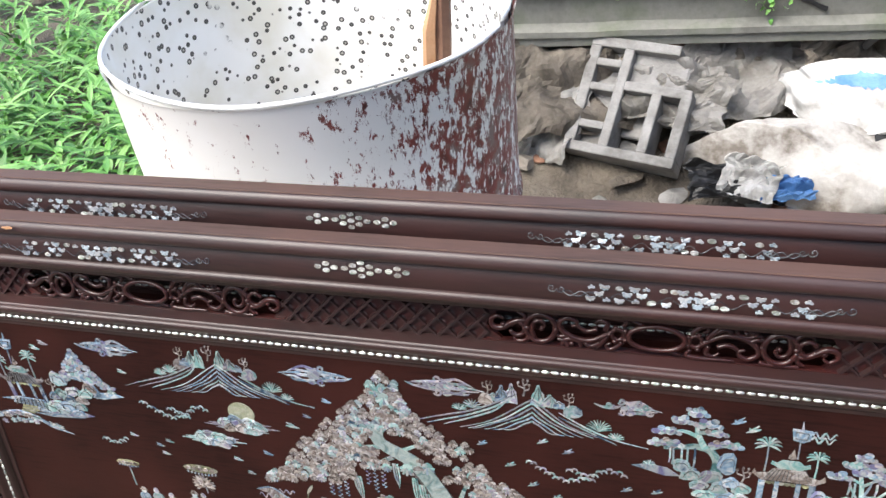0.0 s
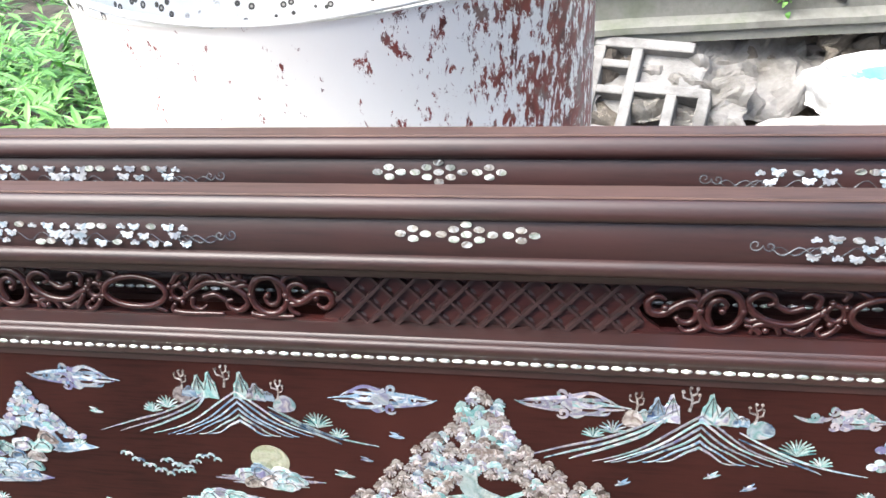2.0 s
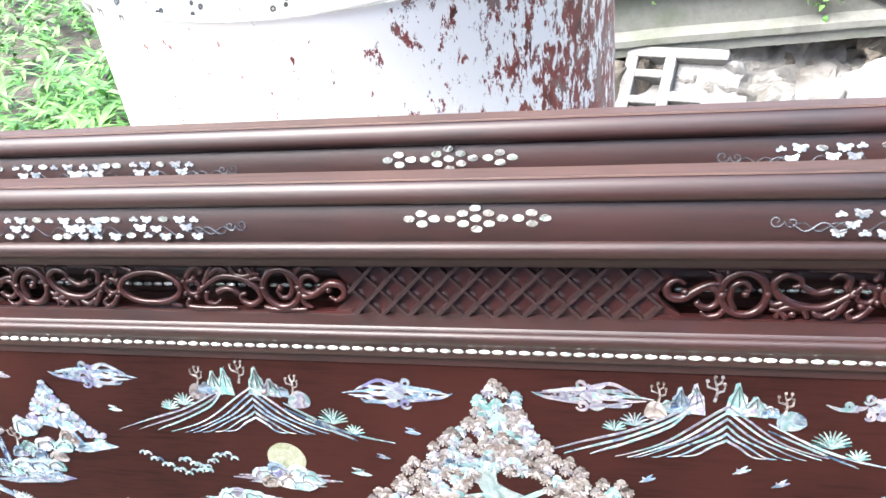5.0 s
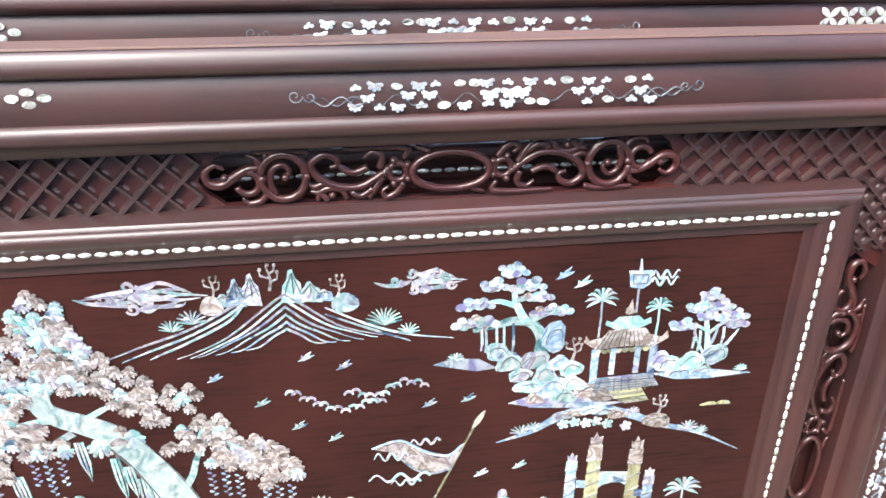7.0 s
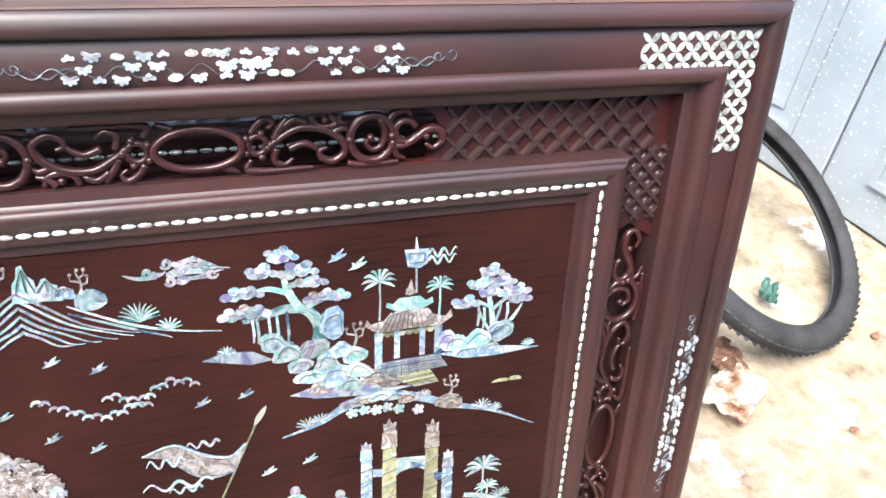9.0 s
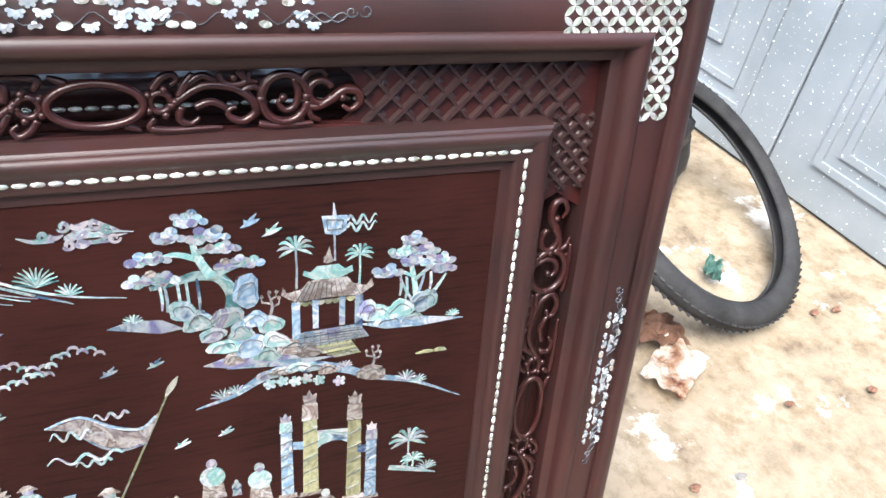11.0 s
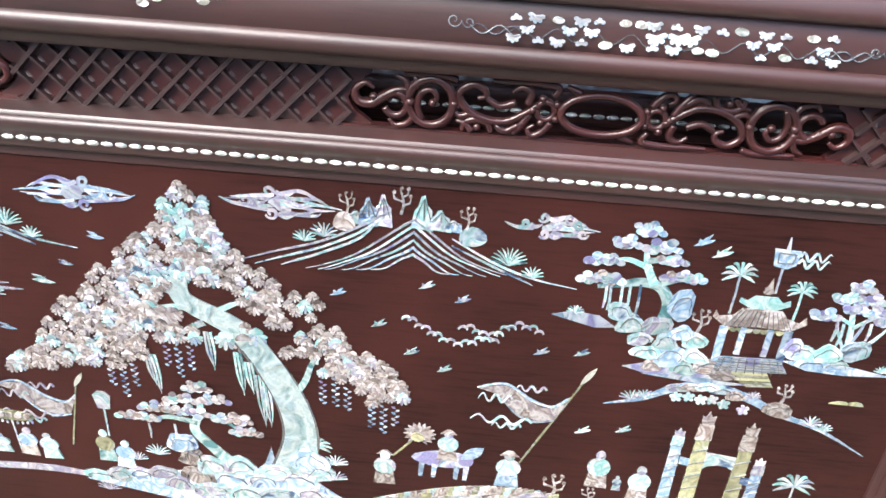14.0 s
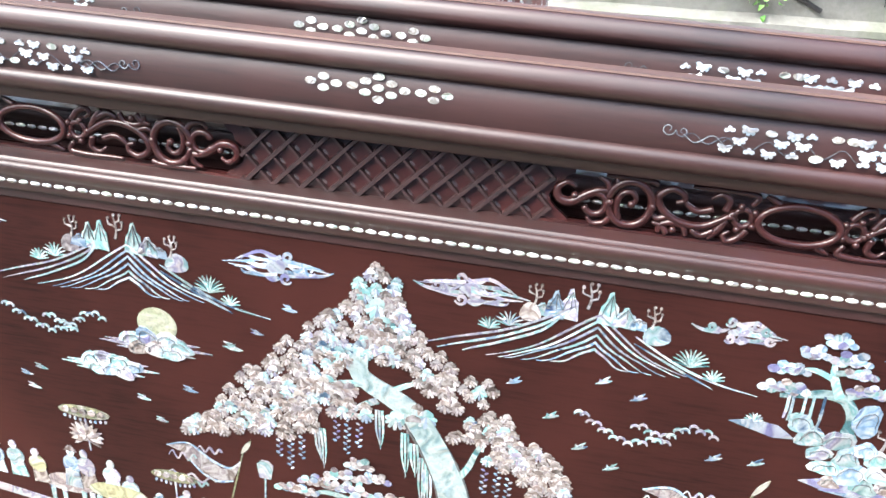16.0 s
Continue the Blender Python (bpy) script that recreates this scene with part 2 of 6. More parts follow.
l_.new(mix(n_, l_, area, base_, mix(n_, l_, 1.0, base_, ring, "MULTIPLY")), b_.inputs["Base Color"])

DOOR_PAINT, n_, l_, b_ = material("pale_blue_door_paint", 0.4)
v_ = coords(n_, l_)
sp = ramp(n_, l_, noise_tex(n_, l_, v_, 90, 2), ((0.66, (0, 0, 0)), (0.7, (1, 1, 1))))
base_ = ramp(n_, l_, noise_tex(n_, l_, v_, 3, 5), ((0.3, (0.17, 0.20, 0.22)), (0.6, (0.235, 0.265, 0.29))))
l_.new(mix(n_, l_, sp, base_, (0.8, 0.82, 0.84)), b_.inputs["Base Color"])


# ---- mesh helpers ----
def part(name, bm, mat, parent=None, label="", smooth=False, at=None):
    me = bpy.data.meshes.new(name)
    if smooth:
        for f in bm.faces:
            f.smooth = True
    bm.to_mesh(me)
    bm.free()
    me.materials.append(mat)
    if name in ("rail", "stile", "inner_moulding"):
        me.shade_smooth()
        me.set_sharp_from_angle(angle=radians(40))
    ob = new(name, me)
    if parent:
        ob.parent = parent
    if at is not None:
        ob.matrix_basis = at
    if label:
        ob["label"] = label
    return ob


def again(name, me, parent, at):
    ob = new(name, me)
    ob.parent = parent
    ob.matrix_basis = at
    return ob


def thing(name, at, label, category, group="", kind=""):
    e = new(name)
    e.empty_display_size = 0.1
    e.matrix_basis = at
    return tagged(e, label, category, group, kind)


def box(bm, x0, x1, y0, y1, z0, z1, m=None):
    vs = [bm.verts.new((m @ Vector(p)) if m else p) for p in ((x0, y0, z0), (x1, y0, z0), (x1, y1, z0), (x0, y1, z0), (x0, y0, z1), (x1, y0, z1), (x1, y1, z1), (x0, y1, z1))]
    for f in ((3, 2, 1, 0), (4, 5, 6, 7), (0, 1, 5, 4), (1, 2, 6, 5), (2, 3, 7, 6), (3, 0, 4, 7)):
        bm.faces.new([vs[k] for k in f])
    return vs


def bevelled(bm, w, seg=2):
    bmesh.ops.bevel(bm, geom=[e for e in bm.edges], offset=w, segments=seg, affect="EDGES", profile=0.5)


LIFT = [0]


def plate(bm, pts, y0=0.0, y1=-0.0007):
    """A flat piece of that outline in x and z, standing proud of y0 to y1."""
    LIFT[0] += 1
    y1 -= 0.000045 * (LIFT[0] % 17)
    a = sum(p[0] * q[1] - q[0] * p[1] for p, q in zip(pts, pts[1:] + pts[:1]))
    if a < 0:
        pts = pts[::-1]
    top = [bm.verts.new((x, y1, z)) for x, z in pts]
    low = [bm.verts.new((x, y0, z)) for x, z in pts]
    bm.faces.new(top)
    k = len(pts)
    for i in range(k):
        j = (i + 1) % k
        bm.faces.new((top[j], top[i], low[i], low[j]))


def ribbon(bm, pts, widths, y0=0.0, y1=-0.0007):
    """A flat strip along pts, with its width from end to end."""
    LIFT[0] += 1
    y1 -= 0.000045 * (LIFT[0] % 17)
    k = len(pts)
    left, right = [], []
    for i, p in enumerate(pts):
        a, b = pts[max(i - 1, 0)], pts[min(i + 1, k - 1)]
        dx, dz = b[0] - a[0], b[1] - a[1]
        d = math.hypot(dx, dz) or 1e-9
        f = i / (k - 1) * (len(widths) - 1)
        j = min(int(f), len(widths) - 2)
        w = 0.5 * (widths[j] + (widths[j + 1] - widths[j]) * (f - j))
        left.append((p[0] - dz / d * w, p[1] + dx / d * w))
        right.append((p[0] + dz / d * w, p[1] - dx / d * w))
    tl = [bm.verts.new((x, y1, z)) for x, z in left]
    tr = [bm.verts.new((x, y1, z)) for x, z in right]
    ll = [bm.verts.new((x, y0, z)) for x, z in left]
    lr = [bm.verts.new((x, y0, z)) for x, z in right]
    for i in range(k - 1):
        bm.faces.new((tl[i], tr[i], tr[i + 1], tl[i + 1]))
        bm.faces.new((ll[i], tl[i], tl[i + 1], ll[i + 1]))
        bm.faces.new((tr[i], lr[i], lr[i + 1], tr[i + 1]))


def arc(cx, cz, rx, rz, a0, a1, k=12):
    return [(cx + rx * math.cos(radians(a0 + (a1 - a0) * i / (k - 1))), cz + rz * math.sin(radians(a0 + (a1 - a0) * i / (k - 1)))) for i in range(k)]


def spiral(cx, cz, r, a0, turns, k=18, end=0.2):
    return [(cx + r * (1 - (1 - end) * i / (k - 1)) * math.cos(radians(a0) + turns * 6.283 * i / (k - 1)), cz + r * (1 - (1 - end) * i / (k - 1)) * math.sin(radians(a0) + turns * 6.283 * i / (k - 1))) for i in range(k)]


def smooth_line(pts, k=6):
    """A Catmull-Rom line through pts, in any number of dimensions."""
    out = []
    p = [pts[0], *pts, pts[-1]]
    for i in range(1, len(p) - 2):
        for s in range(k):
            t = s / k
            out.append(tuple(0.5 * (2 * b + (c - a) * t + (2 * a - 5 * b + 4 * c - d) * t * t + (3 * b - a - 3 * c + d) * t ** 3) for a, b, c, d in zip(p[i - 1], p[i], p[i + 1], p[i + 2])))
    out.append(tuple(pts[-1]))
    return out


def tube(bm, pts, radii, sides=6, closed=False):
    k = len(pts)
    pts = [Vector(p) for p in pts]
    rings = []
    for i, p in enumerate(pts):
        a = pts[i - 1] if (i or closed) else pts[0]
        b = pts[(i + 1) % k] if (i < k - 1 or closed) else pts[-1]
        d = (b - a).normalized() if (b - a).length > 1e-9 else Vector((0, 0, 1))
        u = d.cross(Vector((0, 1, 0)))
        if u.length < 0.1:
            u = d.cross(Vector((1, 0, 0)))
        u.normalize()
        w = d.cross(u)
        f = i / max(k - 1, 1) * (len(radii) - 1)
        j = min(int(f), max(len(radii) - 2, 0))
        r = radii[j] + ((radii[j + 1] - radii[j]) * (f - j) if len(radii) > 1 else 0)
        rings.append([bm.verts.new(p + r * (math.cos(6.2832 * s / sides) * u + math.sin(6.2832 * s / sides) * w)) for s in range(sides)])
    for i in range(k if closed else k - 1):
        A, B = rings[i], rings[(i + 1) % k]
        for s in range(sides):
            bm.faces.new((A[s], A[(s + 1) % sides], B[(s + 1) % sides], B[s]))
    if not closed:
        bm.faces.new(rings[0][::-1])
        bm.faces.new(rings[-1])


# ---- the inlaid panels ----
HX, ZT, ZB = 0.70, 0.0, -0.64          # the pearl line: half width, top and bottom
BASE = 0.812                           # from the foot of a panel up to the top pearl line
UP = Matrix.Translation((0, 0, BASE))
INNER = ((-0.0205, 0.014), (-0.0205, -0.0004), (-0.0195, -0.0020), (-0.0112, -0.0028), (-0.0095, -0.0076), (-0.0070, -0.0092), (-0.0045, -0.0098), (0.0045, -0.0102), (0.0075, -0.0125), (0.011, -0.0158), (0.015, -0.0172), (0.0185, -0.0165), (0.0205, -0.0142), (0.0208, -0.0125), (0.0225, -0.012), (0.024, -0.0105), (0.0255, 0.008), (0.0265, 0.022))
OUTER = ((0.0775, 0.031), (0.0785, 0.0), (0.0815, -0.003), (0.088, -0.0045), (0.0905, -0.0125), (0.0935, -0.018), (0.0975, -0.0215), (0.102, -0.022), (0.106, -0.0205), (0.108, -0.0178), (0.1085, -0.0158), (0.116, -0.0178), (0.124, -0.0185), (0.132, -0.0180), (0.1385, -0.0164), (0.1415, -0.0150), (0.1424, -0.0158), (0.1432, -0.0192), (0.1452, -0.0232), (0.149, -0.0252), (0.153, -0.0250), (0.157, -0.0238), (0.1602, -0.0222), (0.1622, -0.0200), (0.1627, -0.0190), (0.1627, 0.0115), (0.140, 0.031))


def rail(profile, side):
    """One of the four mitred rails of a frame: top, bottom, left or right."""
    bm = bmesh.new()
    rows = []
    for s, y in profile:
        c = {"top": ((-HX - s, ZT + s), (HX + s, ZT + s)), "bottom": ((HX + s, ZB - s), (-HX - s, ZB - s)),
             "right": ((HX + s, ZT + s), (HX + s, ZB - s)), "left": ((-HX - s, ZB - s), (-HX - s, ZT + s))}[side]
        rows.append([bm.verts.new((c[0][0] + (c[1][0] - c[0][0]) * k / 8, y, c[0][1] + (c[1][1] - c[0][1]) * k / 8)) for k in range(9)])
    for a, b in zip(rows, rows[1:] + rows[:1]):
        for k in range(8):
            bm.faces.new((a[k], a[k + 1], b[k + 1], b[k]))
    bm.faces.new([r[0] for r in rows])
    bm.faces.new([r[-1] for r in rows][::-1])
    bmesh.ops.recalc_face_normals(bm, faces=bm.faces)
    return bm


SLOT_TOP, SLOT_UP = (0.347, 0.205), (-0.32, 0.262)   # middle and half length of the pierced slots
S0, S1 = 0.0245, 0.0795


def slot_end(u, d):
    """The cusped end of a board beside a slot, from its low edge up; d: +1 where the slot lies to its right."""
    return [(u + d * k, S0 + (S1 - S0) * f) for k, f in ((0.016, 0.0), (0.016, 0.07), (0.010, 0.16), (0.005, 0.22), (0.0, 0.32), (-0.003, 0.45), (0.0, 0.56), (0.007, 0.66), (0.010, 0.78), (0.017, 0.86), (0.018, 1.0))]


def put(m, pts):
    return [((m @ Vector((x, 0, z)))[0], (m @ Vector((x, 0, z)))[2]) for x, z in pts]


def lattice(bm, x0, x1, pitch, phase=0.0):
    """Crossed ridges with a stud in each mesh, over a strip from x0 to x1."""
    h = S1 - S0
    y0, y1 = 0.0145, 0.0092
    for d in (1, -1):
        k0 = int((x0 - h) / pitch) - 1
        for k in range(k0, int((x1 + h) / pitch) + 2):
            a = k * pitch + phase
            p, q = Vector((a, 0, S0)), Vector((a + d * h * 0.98, 0, S1))
            lo, hi = (0.0, 1.0)
            dx = q.x - p.x
            t0, t1 = (x0 - p.x) / dx, (x1 - p.x) / dx
            lo, hi = max(lo, min(t0, t1)), min(hi, max(t0, t1))
            if hi - lo < 0.04:
                continue
            P, Q = p.lerp(q, lo), p.lerp(q, hi)
            n = Vector((-(Q - P).z, 0, (Q - P).x)).normalized() * (0.0028 if d > 0 else 0.0019)
            top = 0.0004 if d > 0 else 0.0
            vs = [bm.verts.new(c) for c in (P - n + Vector((0, y0, 0)), P - n * 0.62 + Vector((0, y1 - top, 0)), P + n * 0.62 + Vector((0, y1 - top, 0)), P + n + Vector((0, y0, 0)),
                                            Q - n + Vector((0, y0, 0)), Q - n * 0.62 + Vector((0, y1 - top, 0)), Q + n * 0.62 + Vector((0, y1 - top, 0)), Q + n + Vector((0, y0, 0)))]
            for f in ((0, 4, 5, 1), (1, 5, 6, 2), (2, 6, 7, 3), (0, 1, 2, 3), (7, 6, 5, 4)):
                bm.faces.new([vs[j] for j in f])
    rows = 2 * round(h / pitch)
    for r in range(1, rows + 1):
        z = S0 + h * (r - 0.0) / (rows + 0.0) - pitch * 0.25
        for k in range(int(x0 / pitch) - 1, int(x1 / pitch) + 2):
            x = (k + (0.5 if r % 2 else 0.0)) * pitch + 0.25 * pitch + phase
            if x0 + 0.006 < x < x1 - 0.006:
                w = pitch * 0.2
                c = bm.verts.new((x, 0.0124, z))
                ring = [bm.verts.new((x + a, 0.0142, z + b)) for a, b in ((-w, 0), (0, -w), (w, 0), (0, w))]
                for j in range(4):
                    bm.faces.new((c, ring[j], ring[(j + 1) % 4]))


def scrolls(half):
    """Carved vine scrolls filling a slot of that half length: rings, leaves and curls, alike when turned half round."""
    bm = bmesh.new()
    zc, g = (S0 + S1) / 2, half / 0.205

    def stem(pts, radii, y=0.010, k=5):
        for sgn in (1, -1):
            line = smooth_line([(u * g * sgn, y, zc + v * sgn) for u, v in pts], k)
            tube(bm, line, [r * 1.22 for r in radii], 6)

    def bead(u, v, r):
        for sgn in (1, -1):
            bmesh.ops.create_icosphere(bm, subdivisions=1, radius=r, matrix=Matrix.Translation((u * g * sgn, 0.009, zc + v * sgn)))
    R = (0.0024, 0.0029, 0.0024)
    T = (0.0028, 0.0024, 0.0012)
    tube(bm, [(0.033 * g * math.cos(a), 0.009 - 0.002 * abs(math.cos(a)), zc + 0.0165 * math.sin(a)) for a in [6.2832 * k / 28 for k in range(28)]], (0.0033,), 6, True)
    # flower beside the oval
    stem(arc(0.045, 0, 0.0075, 0.0075, 0, 350, 12), (0.0022,))
    for k in range(5):
        bead(0.045 + 0.0105 * math.cos(1.257 * k) / g, 0.0105 * math.sin(1.257 * k), 0.0036)
    # S-scroll with an inner curl
    stem([(0.052, -0.004), (0.062, 0.004), (0.078, 0.012), (0.098, 0.010), (0.112, 0.001), (0.116, -0.010), (0.106, -0.0175), (0.096, -0.014), (0.095, -0.008), (0.101, -0.006)], (0.0026, 0.0030, 0.0028, 0.0016))
    stem([(0.070, -0.005), (0.082, -0.001), (0.092, -0.006), (0.094, -0.010)], T)
    # curls along both edges
    stem([(0.040, -0.012), (0.036, -0.020), (0.052, -0.0225), (0.075, -0.022), (0.090, -0.022)], (0.0020, 0.0026, 0.0022, 0.0014))
    stem([(0.040, 0.010), (0.046, 0.018), (0.054, 0.022), (0.058, 0.017), (0.053, 0.013)], T)
    stem([(0.058, 0.004), (0.064, 0.014), (0.070, 0.022)], (0.0026, 0.0030, 0.0020))
    stem([(0.066, 0.014), (0.076, 0.020), (0.084, 0.016), (0.079, 0.012)], T)
    stem([(0.088, 0.022), (0.092, 0.014), (0.102, 0.012), (0.110, 0.015), (0.112, 0.022)], (0.0022, 0.0028, 0.0020))
    bead(0.100, 0.018, 0.0038)
    stem([(0.104, 0.022), (0.110, 0.016), (0.118, 0.014)], T)
    # large ring with a spiral
    stem(arc(0.139, 0, 0.0185 / 1.0, 0.0195, 0, 352, 22), (0.0029, 0.0031, 0.0029), 0.0095, 2)
    stem([(0.146, 0.016), (0.150, 0.004), (0.147, -0.007), (0.139, -0.010), (0.134, -0.004), (0.138, 0.001)], (0.0026, 0.0024, 0.0015))
    bead(0.1375, 0.0005, 0.0038)
    # small ring and the leaf-shaped tip
    stem(arc(0.168, 0.004, 0.0095, 0.0095, 20, 340, 14), (0.0024, 0.0027, 0.0024), 0.0095, 2)
    stem([(0.157, -0.008), (0.166, -0.008), (0.176, -0.003), (0.188, 0.005), (0.199, 0.003), (0.201, -0.006), (0.193, -0.012), (0.186, -0.008)], (0.0024, 0.0034, 0.0036, 0.0026, 0.0014))
    stem([(0.157, -0.006), (0.160, -0.016), (0.168, -0.020)], T)
    stem([(0.118, -0.020), (0.128, -0.0225), (0.150, -0.0225), (0.162, -0.022)], (0.0022, 0.0026, 0.0018))
    stem([(0.120, 0.004), (0.126, 0.016), (0.136, 0.022)], T)
    stem([(0.152, 0.012), (0.158, 0.020), (0.168, 0.022), (0.173, 0.017)], T)
    stem([(0.060, -0.004), (0.058, -0.014), (0.066, -0.018), (0.073, -0.013)], T)
    stem([(0.018, -0.0165), (0.030, -0.022)], T)
    stem([(0.150, -0.012), (0.153, -0.021)], T)
    stem([(0.104, 0.006), (0.114, 0.010), (0.120, 0.006)], T)
    bead(0.186, -0.001, 0.0040)
    bead(0.120, 0.0, 0.0042)
    bead(0.156, 0.001, 0.0044)
    return bm


def lens(l, w, k=5):
    """A pointed oval outline, lying along x."""
    up = [(-l / 2 + l * i / k, w / 2 * math.sin(math.pi * i / k) ** 0.8) for i in range(k + 1)]
    return up + [(x, -z) for x, z in up[-2:0:-1]]


def lobed(r, lobes, a0, a1, depth=0.3):
    """A leaf outline with that many lobes between two angles, from the stalk."""
    pts = [(0, 0)]
    for k in range(lobes * 4 + 1):
        a = radians(a0 + (a1 - a0) * k / (lobes * 4))
        f = 1 - depth * (1 - abs(math.sin(math.pi * k / 4)) ** 0.6)
        pts.append((r * f * math.cos(a), r * f * math.sin(a)))
    return pts


def moved(pts, x, z, turn=0.0, s=1.0, flat=1.0):
    c, n = math.cos(radians(turn)) * s, math.sin(radians(turn)) * s
    return [(x + c * a - n * b * flat, z + n * a + c * b * flat) for a, b in pts]


def new_mesh(name, mat, build):
    bm = bmesh.new()
    build(bm)
    me = bpy.data.meshes.new(name)
    bm.to_mesh(me)
    bm.free()
    me.materials.append(mat)
    return me


def pearl_bead(bm):
    k = 8
    rows = []
    for j, (f, y) in enumerate(((1.0, 0.0), (0.72, -0.0014), (0.0, -0.0020))):
        if f:
            rows.append([bm.verts.new((0.0056 * f * math.cos(6.2832 * i / k), y, 0.0030 * f * math.sin(6.2832 * i / k) * (0.8 if i % 4 else 1))) for i in range(k)])
        else:
            c = bm.verts.new((0, y, 0))
    for i in range(k):
        j = (i + 1) % k
        bm.faces.new((rows[0][i], rows[0][j], rows[1][j], rows[1][i]))
        bm.faces.new((rows[1][i], rows[1][j], c))
    bmesh.ops.recalc_face_normals(bm, faces=bm.faces)
    for f in bm.faces:
        f.smooth = True


BEAD = new_mesh("pearl_bead", PEARL_BEAD, pearl_bead)
PETAL = new_mesh("petal", PEARL_BEAD, lambda bm: plate(bm, lens(0.0108, 0.0046), 0.0, -0.0012))
OVAL = new_mesh("oval_piece", PEARL_BEAD, lambda bm: plate(bm, arc(0, 0, 0.0068, 0.0040, 0, 330, 12), 0.0, -0.0012))
MAPLE = new_mesh("leaf_piece", PEARL_LEAF, lambda bm: plate(bm, moved(lobed(0.0085, 5, -200, 20, 0.28), 0, 0.002), 0.0, -0.0012))
TREFOIL = new_mesh("trefoil_piece", PEARL_LEAF, lambda bm: plate(bm, moved(lobed(0.0062, 3, -20, 200, 0.35), 0, -0.002), 0.0, -0.0012))
BAND_Y, BAND_Z = -0.0180, 0.1225


SPRAY = [("TLOLTOOLTLTOLTOT", (-0.1145, -0.100, -0.0834, -0.0665, -0.0535, -0.0345, -0.0229, -0.0136, 0.003, 0.0209, 0.0368, 0.050, 0.068, 0.0825, 0.1022, 0.1167), 0.0080),
         ("LLLLLLLLL", (-0.1055, -0.0746, -0.0583, -0.0105, 0.0058, 0.0145, 0.0605, 0.0755, 0.1117), 0.0),
         ("LTLTOLTLOOTOTL", (-0.1154, -0.0967, -0.0827, -0.0644, -0.0468, -0.0305, -0.012, 0.003, 0.0214, 0.032, 0.068, 0.0853, 0.105, 0.1201), -0.0082)]


def flower_spray(panel, x, z, turn, half, side=1):
    """A long spray of small leaf pieces on a frame band, with a curled vine at each end."""
    rnd = random.Random(int(1000 * abs(x) + 100 * abs(z)) + (7 if x < 0 else 0))
    m = UP @ Matrix.Translation((x, BAND_Y, z)) @ Matrix.Rotation(radians(-turn), 4, "Y")
    g = half / 0.168
    for kinds, spots, v in SPRAY:
        for kind, u in zip(kinds, spots):
            big = 1.32 if v == 0.0 and abs(u) < 0.03 else 1.0
            q = 0.80 * big * (0.70 + 0.30 * g) * rnd.uniform(0.9, 1.06)
            me = {"T": TREFOIL, "L": MAPLE, "O": OVAL}[kind]
            again("inlay_leaf", me, panel, m @ Matrix.Translation((side * u * g, 0, v + rnd.uniform(-0.0008, 0.0008))) @ Matrix.Rotation(rnd.uniform(-0.15, 0.15), 4, "Y") @ Matrix.Diagonal((q * 0.92, 1, q * 0.88, 1)))
    bm = bmesh.new()
    for d in (1, -1):
        e = d * (half - 0.008)
        ribbon(bm, spiral(e, 0.002, 0.0058, 180 if d > 0 else 0, 1.2 * d, 18), (0.0008, 0.0009, 0.0006), 0, -0.001)
        ribbon(bm, spiral(e - d * 0.011, 0.001, 0.0048, 0 if d > 0 else 180, -1.2 * d, 16), (0.0008, 0.0009, 0.0006), 0, -0.001)
        for ph in (0, 2.4):
            ribbon(bm, [(e - d * (0.012 + 0.04 * i / 16), 0.0035 * math.sin(i * 0.62 + ph) - 0.003) for i in range(17)], (0.0006, 0.0008, 0.0006), 0, -0.001)
    ribbon(bm, [(-half + 0.05 + (2 * half - 0.1) * i / 60, 0.0045 * math.sin(i * 0.9) - 0.0035) for i in range(61)], (0.0006, 0.0006), 0, -0.0008)
    part("inlay_vine", bm, PEARL_VINE, panel, "curled silvery pearl vine line", at=m)


def diamond_beads(panel, x, z):
    m = UP @ Matrix.Translation((x, BAND_Y, z))
    for cx, grid in ((-0.0465, 1), (0.0, 2), (0.0465, 1)):
        for i in range(-grid, grid + 1):
            for j in range(-grid, grid + 1):
                if abs(i) + abs(j) <= grid and (i + j + grid) % 2 == 0 and not (grid == 1 and i == j == 0):
                    again("inlay_oval", OVAL, panel, m @ Matrix.Translation((cx + i * 0.0110, 0, j * 0.0046)) @ Matrix.Diagonal((0.72, 1, 0.74, 1)))


def corner_trellis(panel, sx, rnd):
    """Interlaced rings of petals turning round a frame corner."""
    c = 0.0174
    cells = [(i, j) for i in range(7) for j in range(2)] + [(i, j) for i in range(2) for j in range(2, 7)]
    for i, j in cells:
        x, z = 0.8360 - c * (i + 0.5), 0.1385 - c * (j + 0.5)
        for a in (45, 135, 225, 315) if j < 6 else (45, 135):
            again("petal", PETAL, panel, UP @ Matrix.Translation((sx * (x + 0.25 * c * 1.414 * math.cos(radians(a))), BAND_Y + 0.0004, z + 0.25 * c * 1.414 * math.sin(radians(a)))) @ Matrix.Rotation(radians(-a * sx), 4, "Y") @ Matrix.Diagonal((1.13, 1, 1.18, 1)))


